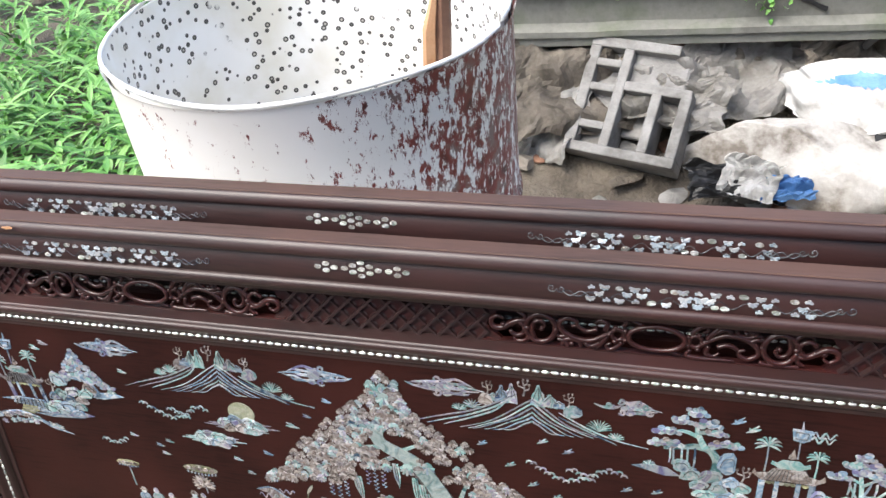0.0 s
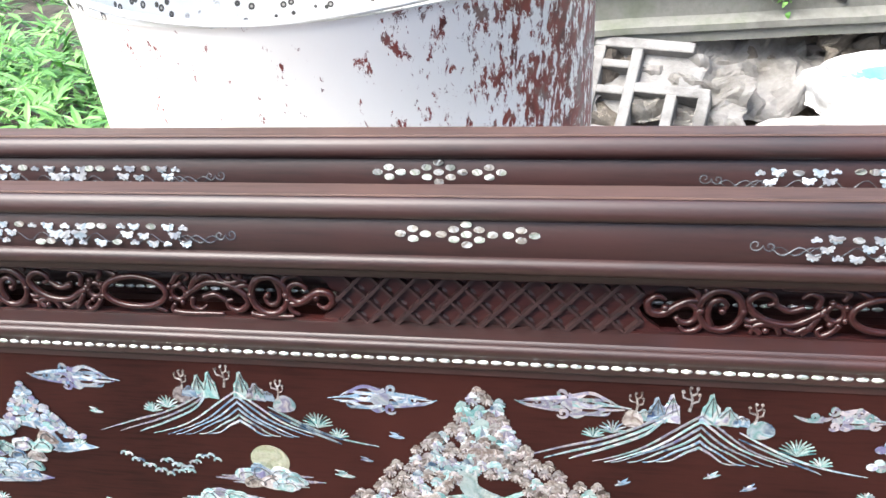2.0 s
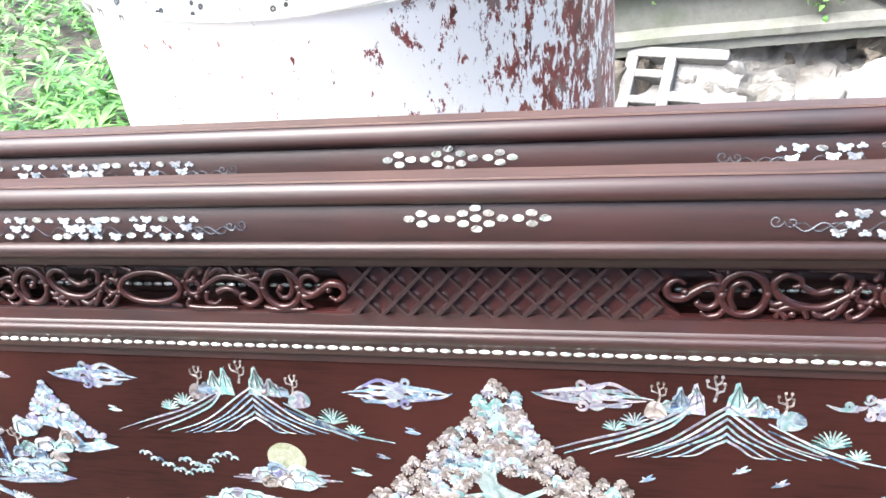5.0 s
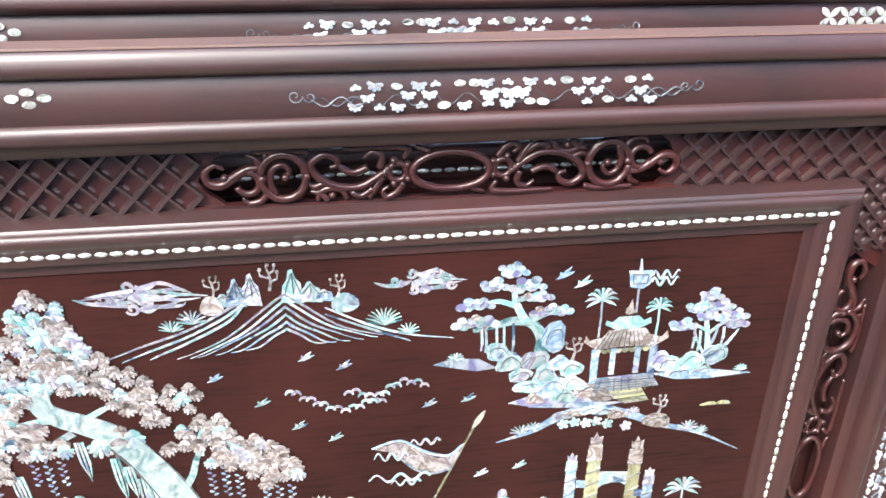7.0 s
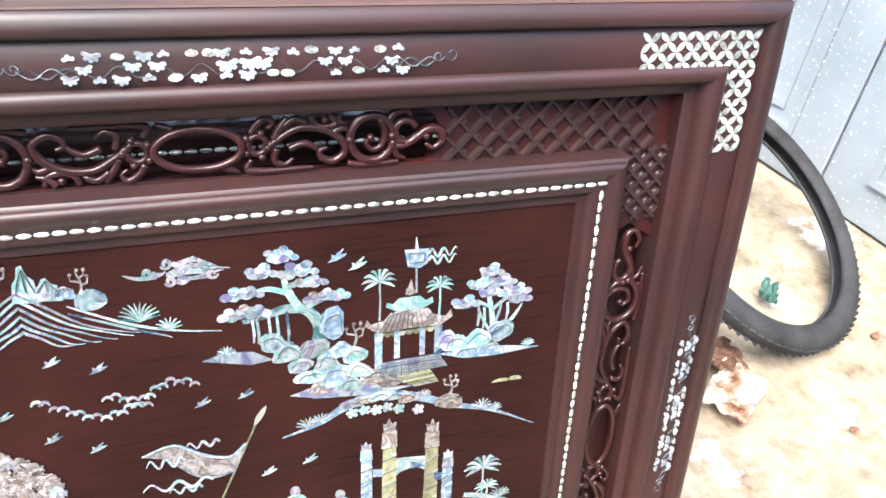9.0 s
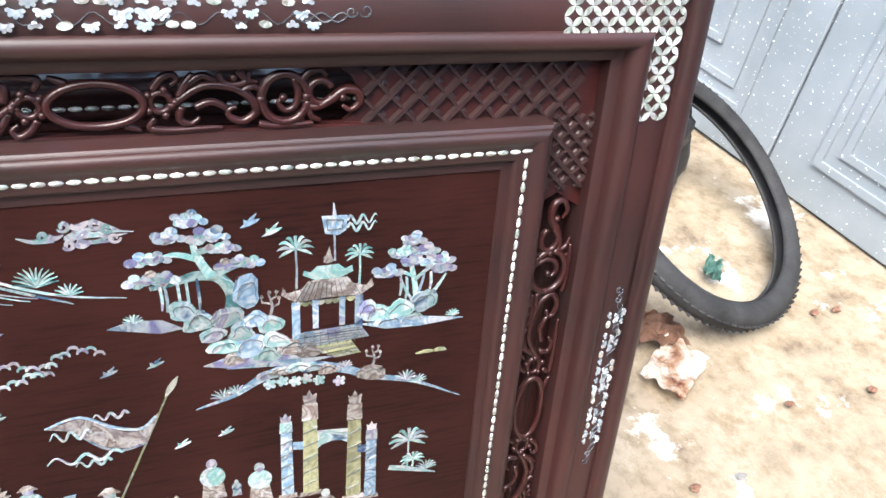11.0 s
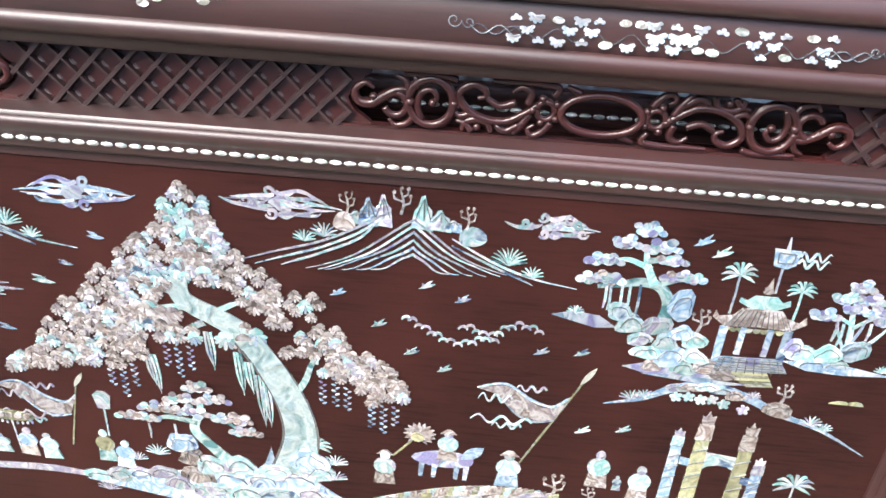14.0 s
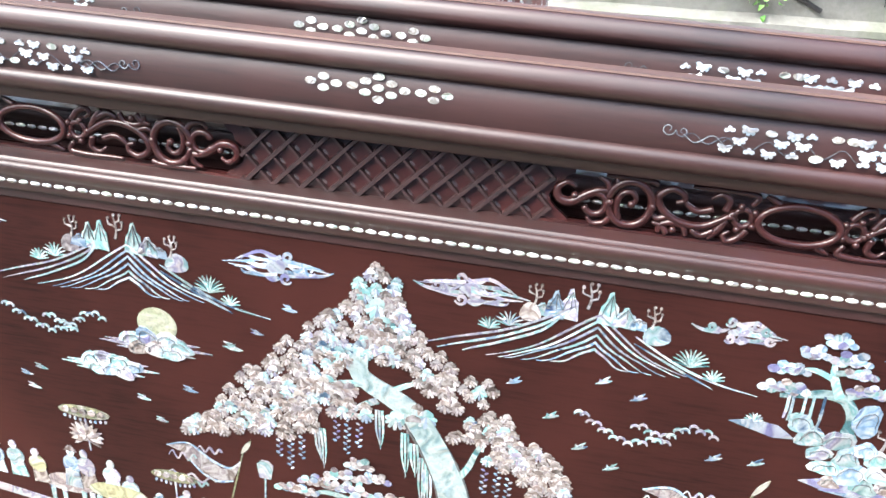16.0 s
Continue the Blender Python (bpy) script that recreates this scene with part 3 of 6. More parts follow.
def build_panel(at, label, full=True):
    panel = thing("inlaid_panel", at, label, "panel", "leaning inlaid panels")
    bm = bmesh.new()
    box(bm, -HX + 0.012, HX - 0.012, 0.0, 0.016, ZB + 0.012, ZT - 0.012)
    part("field", bm, BOARD, panel, "smooth reddish brown board", at=UP)
    for side in ("top", "bottom", "left", "right"):
        mat = ROSEWOOD if side in ("top", "bottom") else ROSEWOOD_UP
        part("inner_moulding", rail(INNER, side), mat, panel, smooth=False, at=UP)
        part("rail" if mat is ROSEWOOD else "stile", rail(OUTER, side), mat, panel, at=UP)
    bm = bmesh.new()
    k = 24
    wob = random.Random(12)
    edge = [(-0.8615 + 1.723 * i / k, -0.0186 + wob.uniform(-0.0004, 0.0004), 0.0112 + wob.uniform(-0.0006, 0.0006)) for i in range(k + 1)]
    rows = [[bm.verts.new(p) for p in ((x, a, 0.1632), (x, b, 0.1632), (x, b, 0.1650), (x, a + 0.0007, 0.1650))] for x, a, b in edge]
    for a, b in zip(rows, rows[1:]):
        for q in range(4):
            bm.faces.new((a[q], b[q], b[(q + 1) % 4], a[(q + 1) % 4]))
    bm.faces.new(rows[0])
    bm.faces.new(rows[-1][::-1])
    bmesh.ops.recalc_face_normals(bm, faces=bm.faces)
    part("bare_top_edge", bm, BARE_EDGE, panel, "planed unfinished brown top edge", at=UP)
    # boards of the pierced frieze, their lattice carving and the scrolls in the slots
    runs = [("top", -0.142, 0.142), ("top", 0.552, HX + S1), ("top", -HX - S1, -0.552)]
    for side, a, b in runs:
        bm = bmesh.new()
        lo = slot_end(a, -1) if a > -0.7 else [(-HX - S0, S0), (-HX - S1, S1)]
        hi = slot_end(b, 1) if b < 0.7 else [(HX + S0, S0), (HX + S1, S1)]
        plate(bm, lo[::-1] + hi, 0.022, 0.0145)
        part("frieze_board", bm, CARVED, panel, at=UP)
        bm = bmesh.new()
        lattice(bm, max(a + 0.0, -HX - 0.06), min(b, HX + 0.06), *((0.0266, -0.0055) if abs(a) < 0.2 else (0.0250, 0.0)))
        part("lattice", bm, ROSEWOOD, panel, "carved diagonal lattice with small studs", at=UP)
    for s in (-1, 1):
        m = UP @ Matrix.Translation((s * SLOT_TOP[0], 0, 0))
        part("scrollwork", scrolls(SLOT_TOP[1]), CARVED, panel, "pierced reddish scroll carving", True, m)
        bm = bmesh.new()
        box(bm, -0.215, 0.215, 0.010, 0.02, S0, S0 + 0.0035)
        box(bm, -0.215, 0.215, 0.012, 0.02, S1 - 0.003, S1)
        part("slot_lip", bm, CARVED, panel, at=m)
        # upright friezes
        for z0, z1 in ((-0.055, 0.0245), (ZB - 0.0245, -0.585)):
            top = z0 > -0.3
            bm = bmesh.new()
            if top:
                pts = [(HX + S0, S0), (HX + S1, S1), (HX + S1, z0 - 0.018), (HX + 0.062, z0 - 0.008), (HX + 0.052, z0), (HX + 0.042, z0 - 0.006), (HX + S0, z0 - 0.016)]
            else:
                pts = [(HX + S0, ZB - S0), (HX + S1, ZB - S1), (HX + S1, z1 + 0.018), (HX + 0.062, z1 + 0.008), (HX + 0.052, z1), (HX + 0.042, z1 + 0.006), (HX + S0, z1 + 0.016)]
            plate(bm, [(s * x, z) for x, z in pts], 0.0222, 0.0147)
            part("frieze_board", bm, CARVED, panel, at=UP)
        if full:
            q = UP @ Matrix.Translation((s * HX, 0, 0)) @ Matrix.Rotation(radians(90 * s), 4, "Y")
            bm = bmesh.new()
            lattice(bm, *((-0.024, 0.05) if s > 0 else (-0.05, 0.024)), 0.0185)
            part("lattice", bm, ROSEWOOD, panel, "carved diagonal lattice with small studs", at=q)
            q = UP @ Matrix.Translation((s * HX, 0, SLOT_UP[0])) @ Matrix.Rotation(radians(90 * s), 4, "Y")
            part("scrollwork", scrolls(SLOT_UP[1]), CARVED, panel, "pierced reddish scroll carving", True, q)
    # the line of oval pearl pieces
    y = -0.0103
    count = 117
    for k in range(count):
        again("pearl", BEAD, panel, UP @ Matrix.Translation((-HX + 2 * HX * (k + 0.0) / (count - 1), y, ZT)))
    if full:
        for s in (-1, 1):
            for k in range(1, 53):
                again("pearl", BEAD, panel, UP @ Matrix.Translation((s * HX, y, ZT - 0.012 * k)) @ Matrix.Rotation(radians(90), 4, "Y"))
    for s in (-1, 1):
        flower_spray(panel, s * 0.3835, BAND_Z + 0.0013, 0, 0.168, s)
        corner_trellis(panel, s, random)
        if full:
            flower_spray(panel, s * (HX + 0.126), -0.278, 90, 0.126)
    diamond_beads(panel, -0.0105, BAND_Z + 0.0075)
    return panel


FRONT = PANEL @ Matrix.Translation((0, 0, -BASE))
front = build_panel(FRONT, "dark rosewood panel inlaid with mother-of-pearl landscape, leaning upright")
rear = build_panel(PANEL @ Matrix.Translation((-0.033, 0.064, 0.0355 - BASE)), "dark rosewood inlaid panel leaning behind the first", False)


bm = bmesh.new()
plate(bm, [(-0.520, 0.1585), (-0.508, 0.1600), (-0.503, 0.1575), (-0.512, 0.1560)], -0.029, -0.0312)
part("chip", bm, simple("bare_wood", ((0.3, (0.45, 0.22, 0.10)), (0.7, (0.6, 0.34, 0.17))), 60), front, "bare orange chip in the rail", at=UP)


# ---- the pearl picture on the front panel ----
TRUNK = pearl_material("trunk_pearl", ((0.2, (0.34, 0.52, 0.54)), (0.4, (0.80, 0.93, 0.90)), (0.55, (0.48, 0.66, 0.70)), (0.75, (0.74, 0.86, 0.88))))
PEARL_LINE = pearl_material("engraved_pearl", ((0.25, (0.20, 0.20, 0.19)), (0.5, (0.34, 0.33, 0.31)), (0.75, (0.22, 0.24, 0.26))))
MOON = pearl_material("moon_pearl", ((0.25, (0.62, 0.66, 0.42)), (0.5, (0.78, 0.79, 0.60)), (0.75, (0.70, 0.72, 0.50))))
ART = random.Random(5)


def settle(x, z):
    """The lower part of the picture sits a little higher and nearer the middle than drawn."""
    k = max(0.0, -z - 0.10)
    return x + max(0.0, -x) * (0.03 + 0.2 * k), z + k * max(0.03, 0.10 - 0.09 * x)


def inlay(name, build, mat, parent=None, label=""):
    bm = bmesh.new()
    build(bm)
    for v in bm.verts:
        v.co.x, v.co.z = settle(v.co.x, v.co.z)
    ob = part(name, bm, mat, parent or front, label, at=UP if parent is None else None)
    if name in ("engraved_line", "water_line", "fringe", "canopy_marks", "drop"):
        ob["kind"] = "stuff"
    return ob


def blob(x, z, rx, rz, rnd, k=16, rough=0.14, flat=0.55):
    """A rock-like outline: rounded above, flatter below."""
    ph = [rnd.uniform(0, 6.28) for _ in range(3)]
    pts = []
    for i in range(k):
        a = 6.2832 * i / k
        r = 1 + rough * (math.sin(2 * a + ph[0]) + 0.6 * math.sin(3 * a + ph[1]) + 0.4 * math.sin(5 * a + ph[2]))
        pts.append((x + rx * r * math.cos(a), z + rz * r * math.sin(a) * (1 if math.sin(a) > 0 else flat)))
    return pts


def rock(parent, x, z, rx, rz, rnd):
    seed = rnd.random()

    def build(bm):
        r2 = random.Random(seed)
        plate(bm, blob(x, z, rx, rz, r2), 0, -0.0008 - 0.0012 * rnd.random())
    ob = inlay("rock", build, rnd.choice((PEARL, PEARL_BLUE, PEARL_GREEN, PEARL_PINK, PEARL)), parent)

    def lines(bm):
        o = blob(x + rx * 0.05, z - rz * 0.06, rx * 0.70, rz * 0.70, random.Random(seed), 20)
        ribbon(bm, o[:12], (0.0003, 0.0008, 0.0003), -0.0015, -0.0027)
    inlay("engraved_line", lines, PEARL_LINE, ob)
    return ob


def rocks(parent, spots, rnd):
    for x, z, rx, rz in spots:
        rock(parent, x, z, rx, rz, rnd)


def mountain(x, z):
    """Back peaks, then a fan of ridge strokes falling away to both sides, with grass and small trees."""
    rnd = random.Random(int(abs(x) * 1000))

    def stroke(k, d):
        l = (0.088 if d > 0 else 0.102) * (1 - 0.125 * k) * rnd.uniform(0.95, 1.05)
        top, foot = 0.004 - 0.0068 * k, -0.045 - 0.001 * k if d > 0 else -0.056 + 0.0008 * k
        return [(x + d * l * f, z + top + (foot - top) * (1 - (1 - f) ** (1.55 if d > 0 else 1.35)) + 0.0011 * math.sin(f * 9 + k)) for f in [i / 12 for i in range(13)]]
    root = inlay("inlaid_mountain", lambda bm: ribbon(bm, stroke(0, -1)[::-1] + stroke(0, 1)[1:], (0.0003, 0.0016, 0.0023, 0.0016, 0.0003)), PEARL, None, "pearl ridge lines of a mountain")
    for k in range(1, 6):
        inlay("ridge_line", lambda bm: ribbon(bm, stroke(k, -1)[::-1] + stroke(k, 1)[1:], (0.0003, 0.0015, 0.0023, 0.0015, 0.0003)), rnd.choice((PEARL, PEARL_BLUE)), root)
    for k in range(3):
        inlay("back_ridge", lambda bm: ribbon(bm, smooth_line([(x - 0.022 - 0.006 * k, z + 0.010 - 0.006 * k), (x - 0.050, z - 0.008 - 0.006 * k), (x - 0.085, z - 0.026 - 0.006 * k), (x - 0.130 + 0.010 * k, z - 0.041 - 0.004 * k), (x - 0.168 + 0.024 * k, z - 0.056 + 0.001 * k)], 6), (0.0024, 0.0022, 0.0018, 0.0003)), PEARL, root)
    for k in range(2):
        inlay("foot_slope", lambda bm: ribbon(bm, smooth_line([(x + 0.034, z - 0.012 - 0.007 * k), (x + 0.075, z - 0.034 - 0.004 * k), (x + 0.112 - 0.012 * k, z - 0.047 - 0.002 * k), (x + 0.150 - 0.040 * k, z - 0.054)], 6), (0.0012, 0.0024, 0.0018, 0.0003)), PEARL, root)
    for dx, h, w in ((-0.028, 0.026, 0.009), (0.007, 0.028, 0.010), (-0.041, 0.022, 0.009), (0.022, 0.015, 0.011), (-0.052, 0.008, 0.009), (0.034, 0.006, 0.009)):
        col = rnd.choice((PEARL_BLUE, PEARL, PEARL_GREEN))
        inlay("peak", lambda bm: plate(bm, [(x + dx - w, z - 0.004), (x + dx - w * 0.75, z + h * 0.45), (x + dx - w * 0.4, z + h * 0.62), (x + dx - w * 0.2, z + h * 0.95), (x + dx + w * 0.15, z + h), (x + dx + w * 0.4, z + h * 0.66), (x + dx + w * 0.8, z + h * 0.5), (x + dx + w, z - 0.006)]), col, root)
        inlay("engraved_line", lambda bm: [ribbon(bm, [(x + dx + w * 0.1, z + h * 0.9), (x + dx + w * q, z + h * 0.45), (x + dx + w * q * 1.5, z + 0.004)], (0.0004, 0.0008, 0.0005), -0.0012, -0.0019) for q in (-0.4, 0.1, 0.5)], PEARL_LINE, root)
    for dx, dz, r in ((-0.062, -0.006, 0.0105), (0.052, -0.011, 0.0120)):
        inlay("boulder", lambda bm: plate(bm, blob(x + dx, z + dz, r, r * 1.1, rnd, 16, 0.05)), PEARL if dx > 0 else PEARL_PINK, root)
    for dx, dz, n, r in ((-0.098, -0.026, 9, 0.013), (-0.080, -0.020, 9, 0.016), (0.086, -0.034, 12, 0.020), (0.108, -0.045, 8, 0.013)):
        grass(root, x + dx, z + dz, r, n)
    for dx, dz, h in ((-0.060, 0.004, 0.021), (-0.012, 0.008, 0.025), (0.046, -0.002, 0.021)):
        twig(root, x + dx, z + dz, h)
    return root


def grass(root, x, z, r, n, mat=None):
    def build(bm):
        for k in range(n):
            a = radians(15 + 150 * k / (n - 1))
            l = r * (0.75 + 0.25 * math.sin(a))
            ribbon(bm, smooth_line([(x, z), (x + 0.55 * l * math.cos(a), z + 0.62 * l * math.sin(a)), (x + l * math.cos(a) * 1.05, z + l * math.sin(a) * 0.92)], 4), (0.0009, 0.0017, 0.0003))
    inlay("grass_tuft", build, mat or PEARL_GREEN, root)


def twig(root, x, z, h):
    def build(bm):
        ribbon(bm, smooth_line([(x, z), (x + h * 0.08, z + h * 0.45), (x - h * 0.06, z + h)], 4), (h * 0.11, h * 0.09, h * 0.05))
        for s, f, l in ((1, 0.35, 0.42), (-1, 0.5, 0.36), (1, 0.68, 0.3)):
            ribbon(bm, [(x + h * 0.05, z + h * f), (x + s * h * l * 0.7, z + h * (f + 0.1)), (x + s * h * l * 0.8, z + h * (f + 0.32))], (h * 0.07, h * 0.07, h * 0.04))
        for a, b in ((0.0, 1.0), (0.32, 0.72), (-0.26, 0.84), (0.24, 1.0)):
            plate(bm, arc(x + h * a, z + h * b, h * 0.07, h * 0.07, 0, 315, 8))
    inlay("twig", build, PEARL_PINK, root)


def cloud(x, z, w, d, mat=None, curly=False):
    """Curled heads on one side and drawn-out streaks on the other."""
    def build(bm):
        for cx, cz, r in ((-0.10, 0.13, 0.085), (-0.30, 0.02, 0.075), (-0.08, -0.12, 0.08), (0.05, 0.02, 0.07)):
            X, Z, R = x + d * cx * w, z + cz * w * 0.8, r * w * 0.72
            ribbon(bm, [(X + d * (px - X), pz) for px, pz in spiral(X, Z, R, 200, 1.15, 16, 0.25)], (0.0016, 0.0038, 0.0020))
            ribbon(bm, smooth_line([(X + d * R, Z), (X + d * R * 2.2, Z - R * 0.5), (X + d * R * 3.6, Z + R * 0.1)], 4), (0.0042, 0.0040, 0.0008))
        plate(bm, blob(x, z, w * 0.10, w * 0.06, ART, 14, 0.25, 1.0))
        for k in range(7):
            e = 0.52 - 0.06 * abs(k - 3)
            ribbon(bm, smooth_line([(x, z + w * 0.030 * (k - 3)), (x + d * w * 0.16, z + w * (0.036 * (k - 3) + 0.018 * (-1) ** k)), (x + d * w * 0.3, z + w * (0.026 * (k - 3) - 0.012 * (-1) ** k)), (x + d * w * e, z + w * (0.014 * (k - 3) - 0.015))], 5), (0.0030, 0.0034, 0.0024, 0.0003))
        ribbon(bm, smooth_line([(x - d * w * 0.2, z - w * 0.03), (x - d * w * 0.38, z - w * 0.03), (x - d * w * 0.52, z + w * 0.02)], 5), (0.0040, 0.0034, 0.0004))
        if not curly:
            for k in range(4):
                ribbon(bm, smooth_line([(x - d * w * 0.05, z + w * 0.05 * (k - 1.5)), (x - d * w * 0.22, z + w * (0.046 * (k - 1.5) + 0.014 * (-1) ** k)), (x - d * w * (0.50 - 0.05 * abs(k - 1.5)), z + w * 0.022 * (k - 1.5))], 5), (0.0030, 0.0034, 0.0003))
        if curly:
            for cx, cz in ((0.28, 0.05), (0.34, -0.06), (0.18, 0.11)):
                ribbon(bm, spiral(x + d * cx * w, z + cz * w, 0.06 * w, 0, -1.1, 14, 0.3), (0.0016, 0.0034, 0.0016))
    return inlay("inlaid_cloud", build, mat or PEARL_BLUE, None, "curled pearl cloud")


def dart(x, z, d=1, s=1.0):
    """A small flying mark: a tapered body with two swept blades."""
    k = s * 0.0072
    return inlay("flying_mark", lambda bm: (plate(bm, moved([(-1.1, -0.25), (-0.2, -0.32), (0.7, -0.15), (1.15, 0.1), (0.5, 0.2), (-0.3, 0.12)], x, z, 14 * d, k)),
                                           plate(bm, moved([(-0.3, 0.1), (0.35, 0.15), (0.9 * d, 0.85), (0.1, 0.5)], x, z, 10, k)),
                                           plate(bm, moved([(-0.6, 0.0), (0.0, 0.1), (-0.5 * d, 0.55)], x, z, 10, k))), ART.choice((PEARL, PEARL_BLUE, PEARL_GREEN)))


def wave_chain(line, parent=None):
    """Little scallops in a string, like a far line of waves."""
    def build(bm):
        pts = smooth_line(line, 24)
        acc, last, n = 0.0, pts[0], 0
        for p in pts:
            acc += math.dist(p, last)
            last = p
            if acc > 0.0066:
                acc = 0
                up = 0.0016 if n % 2 else -0.0016
                n += 1
                ribbon(bm, arc(p[0], p[1] + up, 0.0040, 0.0036, -10, 190, 9), (0.0016, 0.0030, 0.0016))
    return inlay("wave_string", build, PEARL, parent, "string of small pearl scallops")


def umbrella_leaf(bm):
    """A hanging leaf: a cap over seven round-ended folds, like a shell."""
    for k in range(7):
        a = radians(196 + 148 * k / 6)
        l = 0.0088 + 0.0026 * math.sin(math.pi * k / 6)
        w = 0.0031
        plate(bm, moved([(0.0006, -0.0003), (l * 0.7, -w / 2), (l * 0.93, -w * 0.36), (l, 0), (l * 0.93, w * 0.36), (l * 0.7, w / 2), (0.0006, 0.0003)], 0, 0.0032, math.degrees(a)), 0, -0.0006)
    plate(bm, moved(lobed(0.0056, 3, 0, 180, 0.10), 0, 0.0030), 0, -0.0013)


LEAVES = [new_mesh("hanging_leaf", m, umbrella_leaf) for m in (PEARL_PINK, PEARL_PINK, PEARL, PEARL_GREEN)]
PAD = [new_mesh("leaf_pad", m, lambda bm: plate(bm, arc(0, 0, 0.0052, 0.0038, 0, 330, 12), 0, -0.0008)) for m in (PEARL, PEARL_BLUE, PEARL_GREEN, PEARL_PINK)]


def strew(parent, meshes, spots, name, weights, size=(0.85, 1.15)):
    spots = sorted(spots, key=lambda s: s[1])
    for k, (x, z) in enumerate(spots):
        s = ART.uniform(*size)
        me = ART.choices(meshes, weights)[0]
        x, z = settle(x, z)
        again(name, me, parent, Matrix.Translation((x, -0.0002 - 0.0016 * (k % 40) / 40, z)) @ Matrix.Rotation(radians(ART.uniform(-14, 14)), 4, "Y") @ Matrix.Diagonal((s, 1, s, 1)))


def inside(poly, x, z):
    hit = False
    for (x0, z0), (x1, z1) in zip(poly, poly[1:] + poly[:1]):
        if (z0 > z) != (z1 > z) and x < (x1 - x0) * (z - z0) / (z1 - z0) + x0:
            hit = not hit
    return hit


def fill(poly, step, jitter=0.25):
    xs_, zs_ = [p[0] for p in poly], [p[1] for p in poly]
    out, z, r = [], min(zs_), 0
    while z < max(zs_):
        x = min(xs_) + (step / 2 if r % 2 else 0)
        while x < max(xs_):
            a, b = x + ART.uniform(-1, 1) * step * jitter, z + ART.uniform(-1, 1) * step * jitter
            if inside(poly, a, b):
                out.append((a, b))
            x += step
        z += step * 0.78
        r += 1
    return out


def tassel(parent, x, z, l):
    inlay("leaf_string", lambda bm: [plate(bm, moved(lens(0.0052, 0.0026, 3), x + (0.0018 if k % 2 else -0.0018), z - 0.0042 * k, 25 if k % 2 else 155)) for k in range(int(l / 0.0042))], PEARL_BLUE, parent)


def hanging_root(parent, x, z, l):
    inlay("hanging_root", lambda bm: [ribbon(bm, smooth_line([(x + q * 0.003, z), (x + q * 0.0036 + 0.002, z - l * 0.5), (x + 0.004 + q * 0.001, z - l * (1 - 0.12 * abs(q)))], 5), (0.0026, 0.0022, 0.0004)) for q in (-1, 0, 1)], PEARL_GREEN, parent)


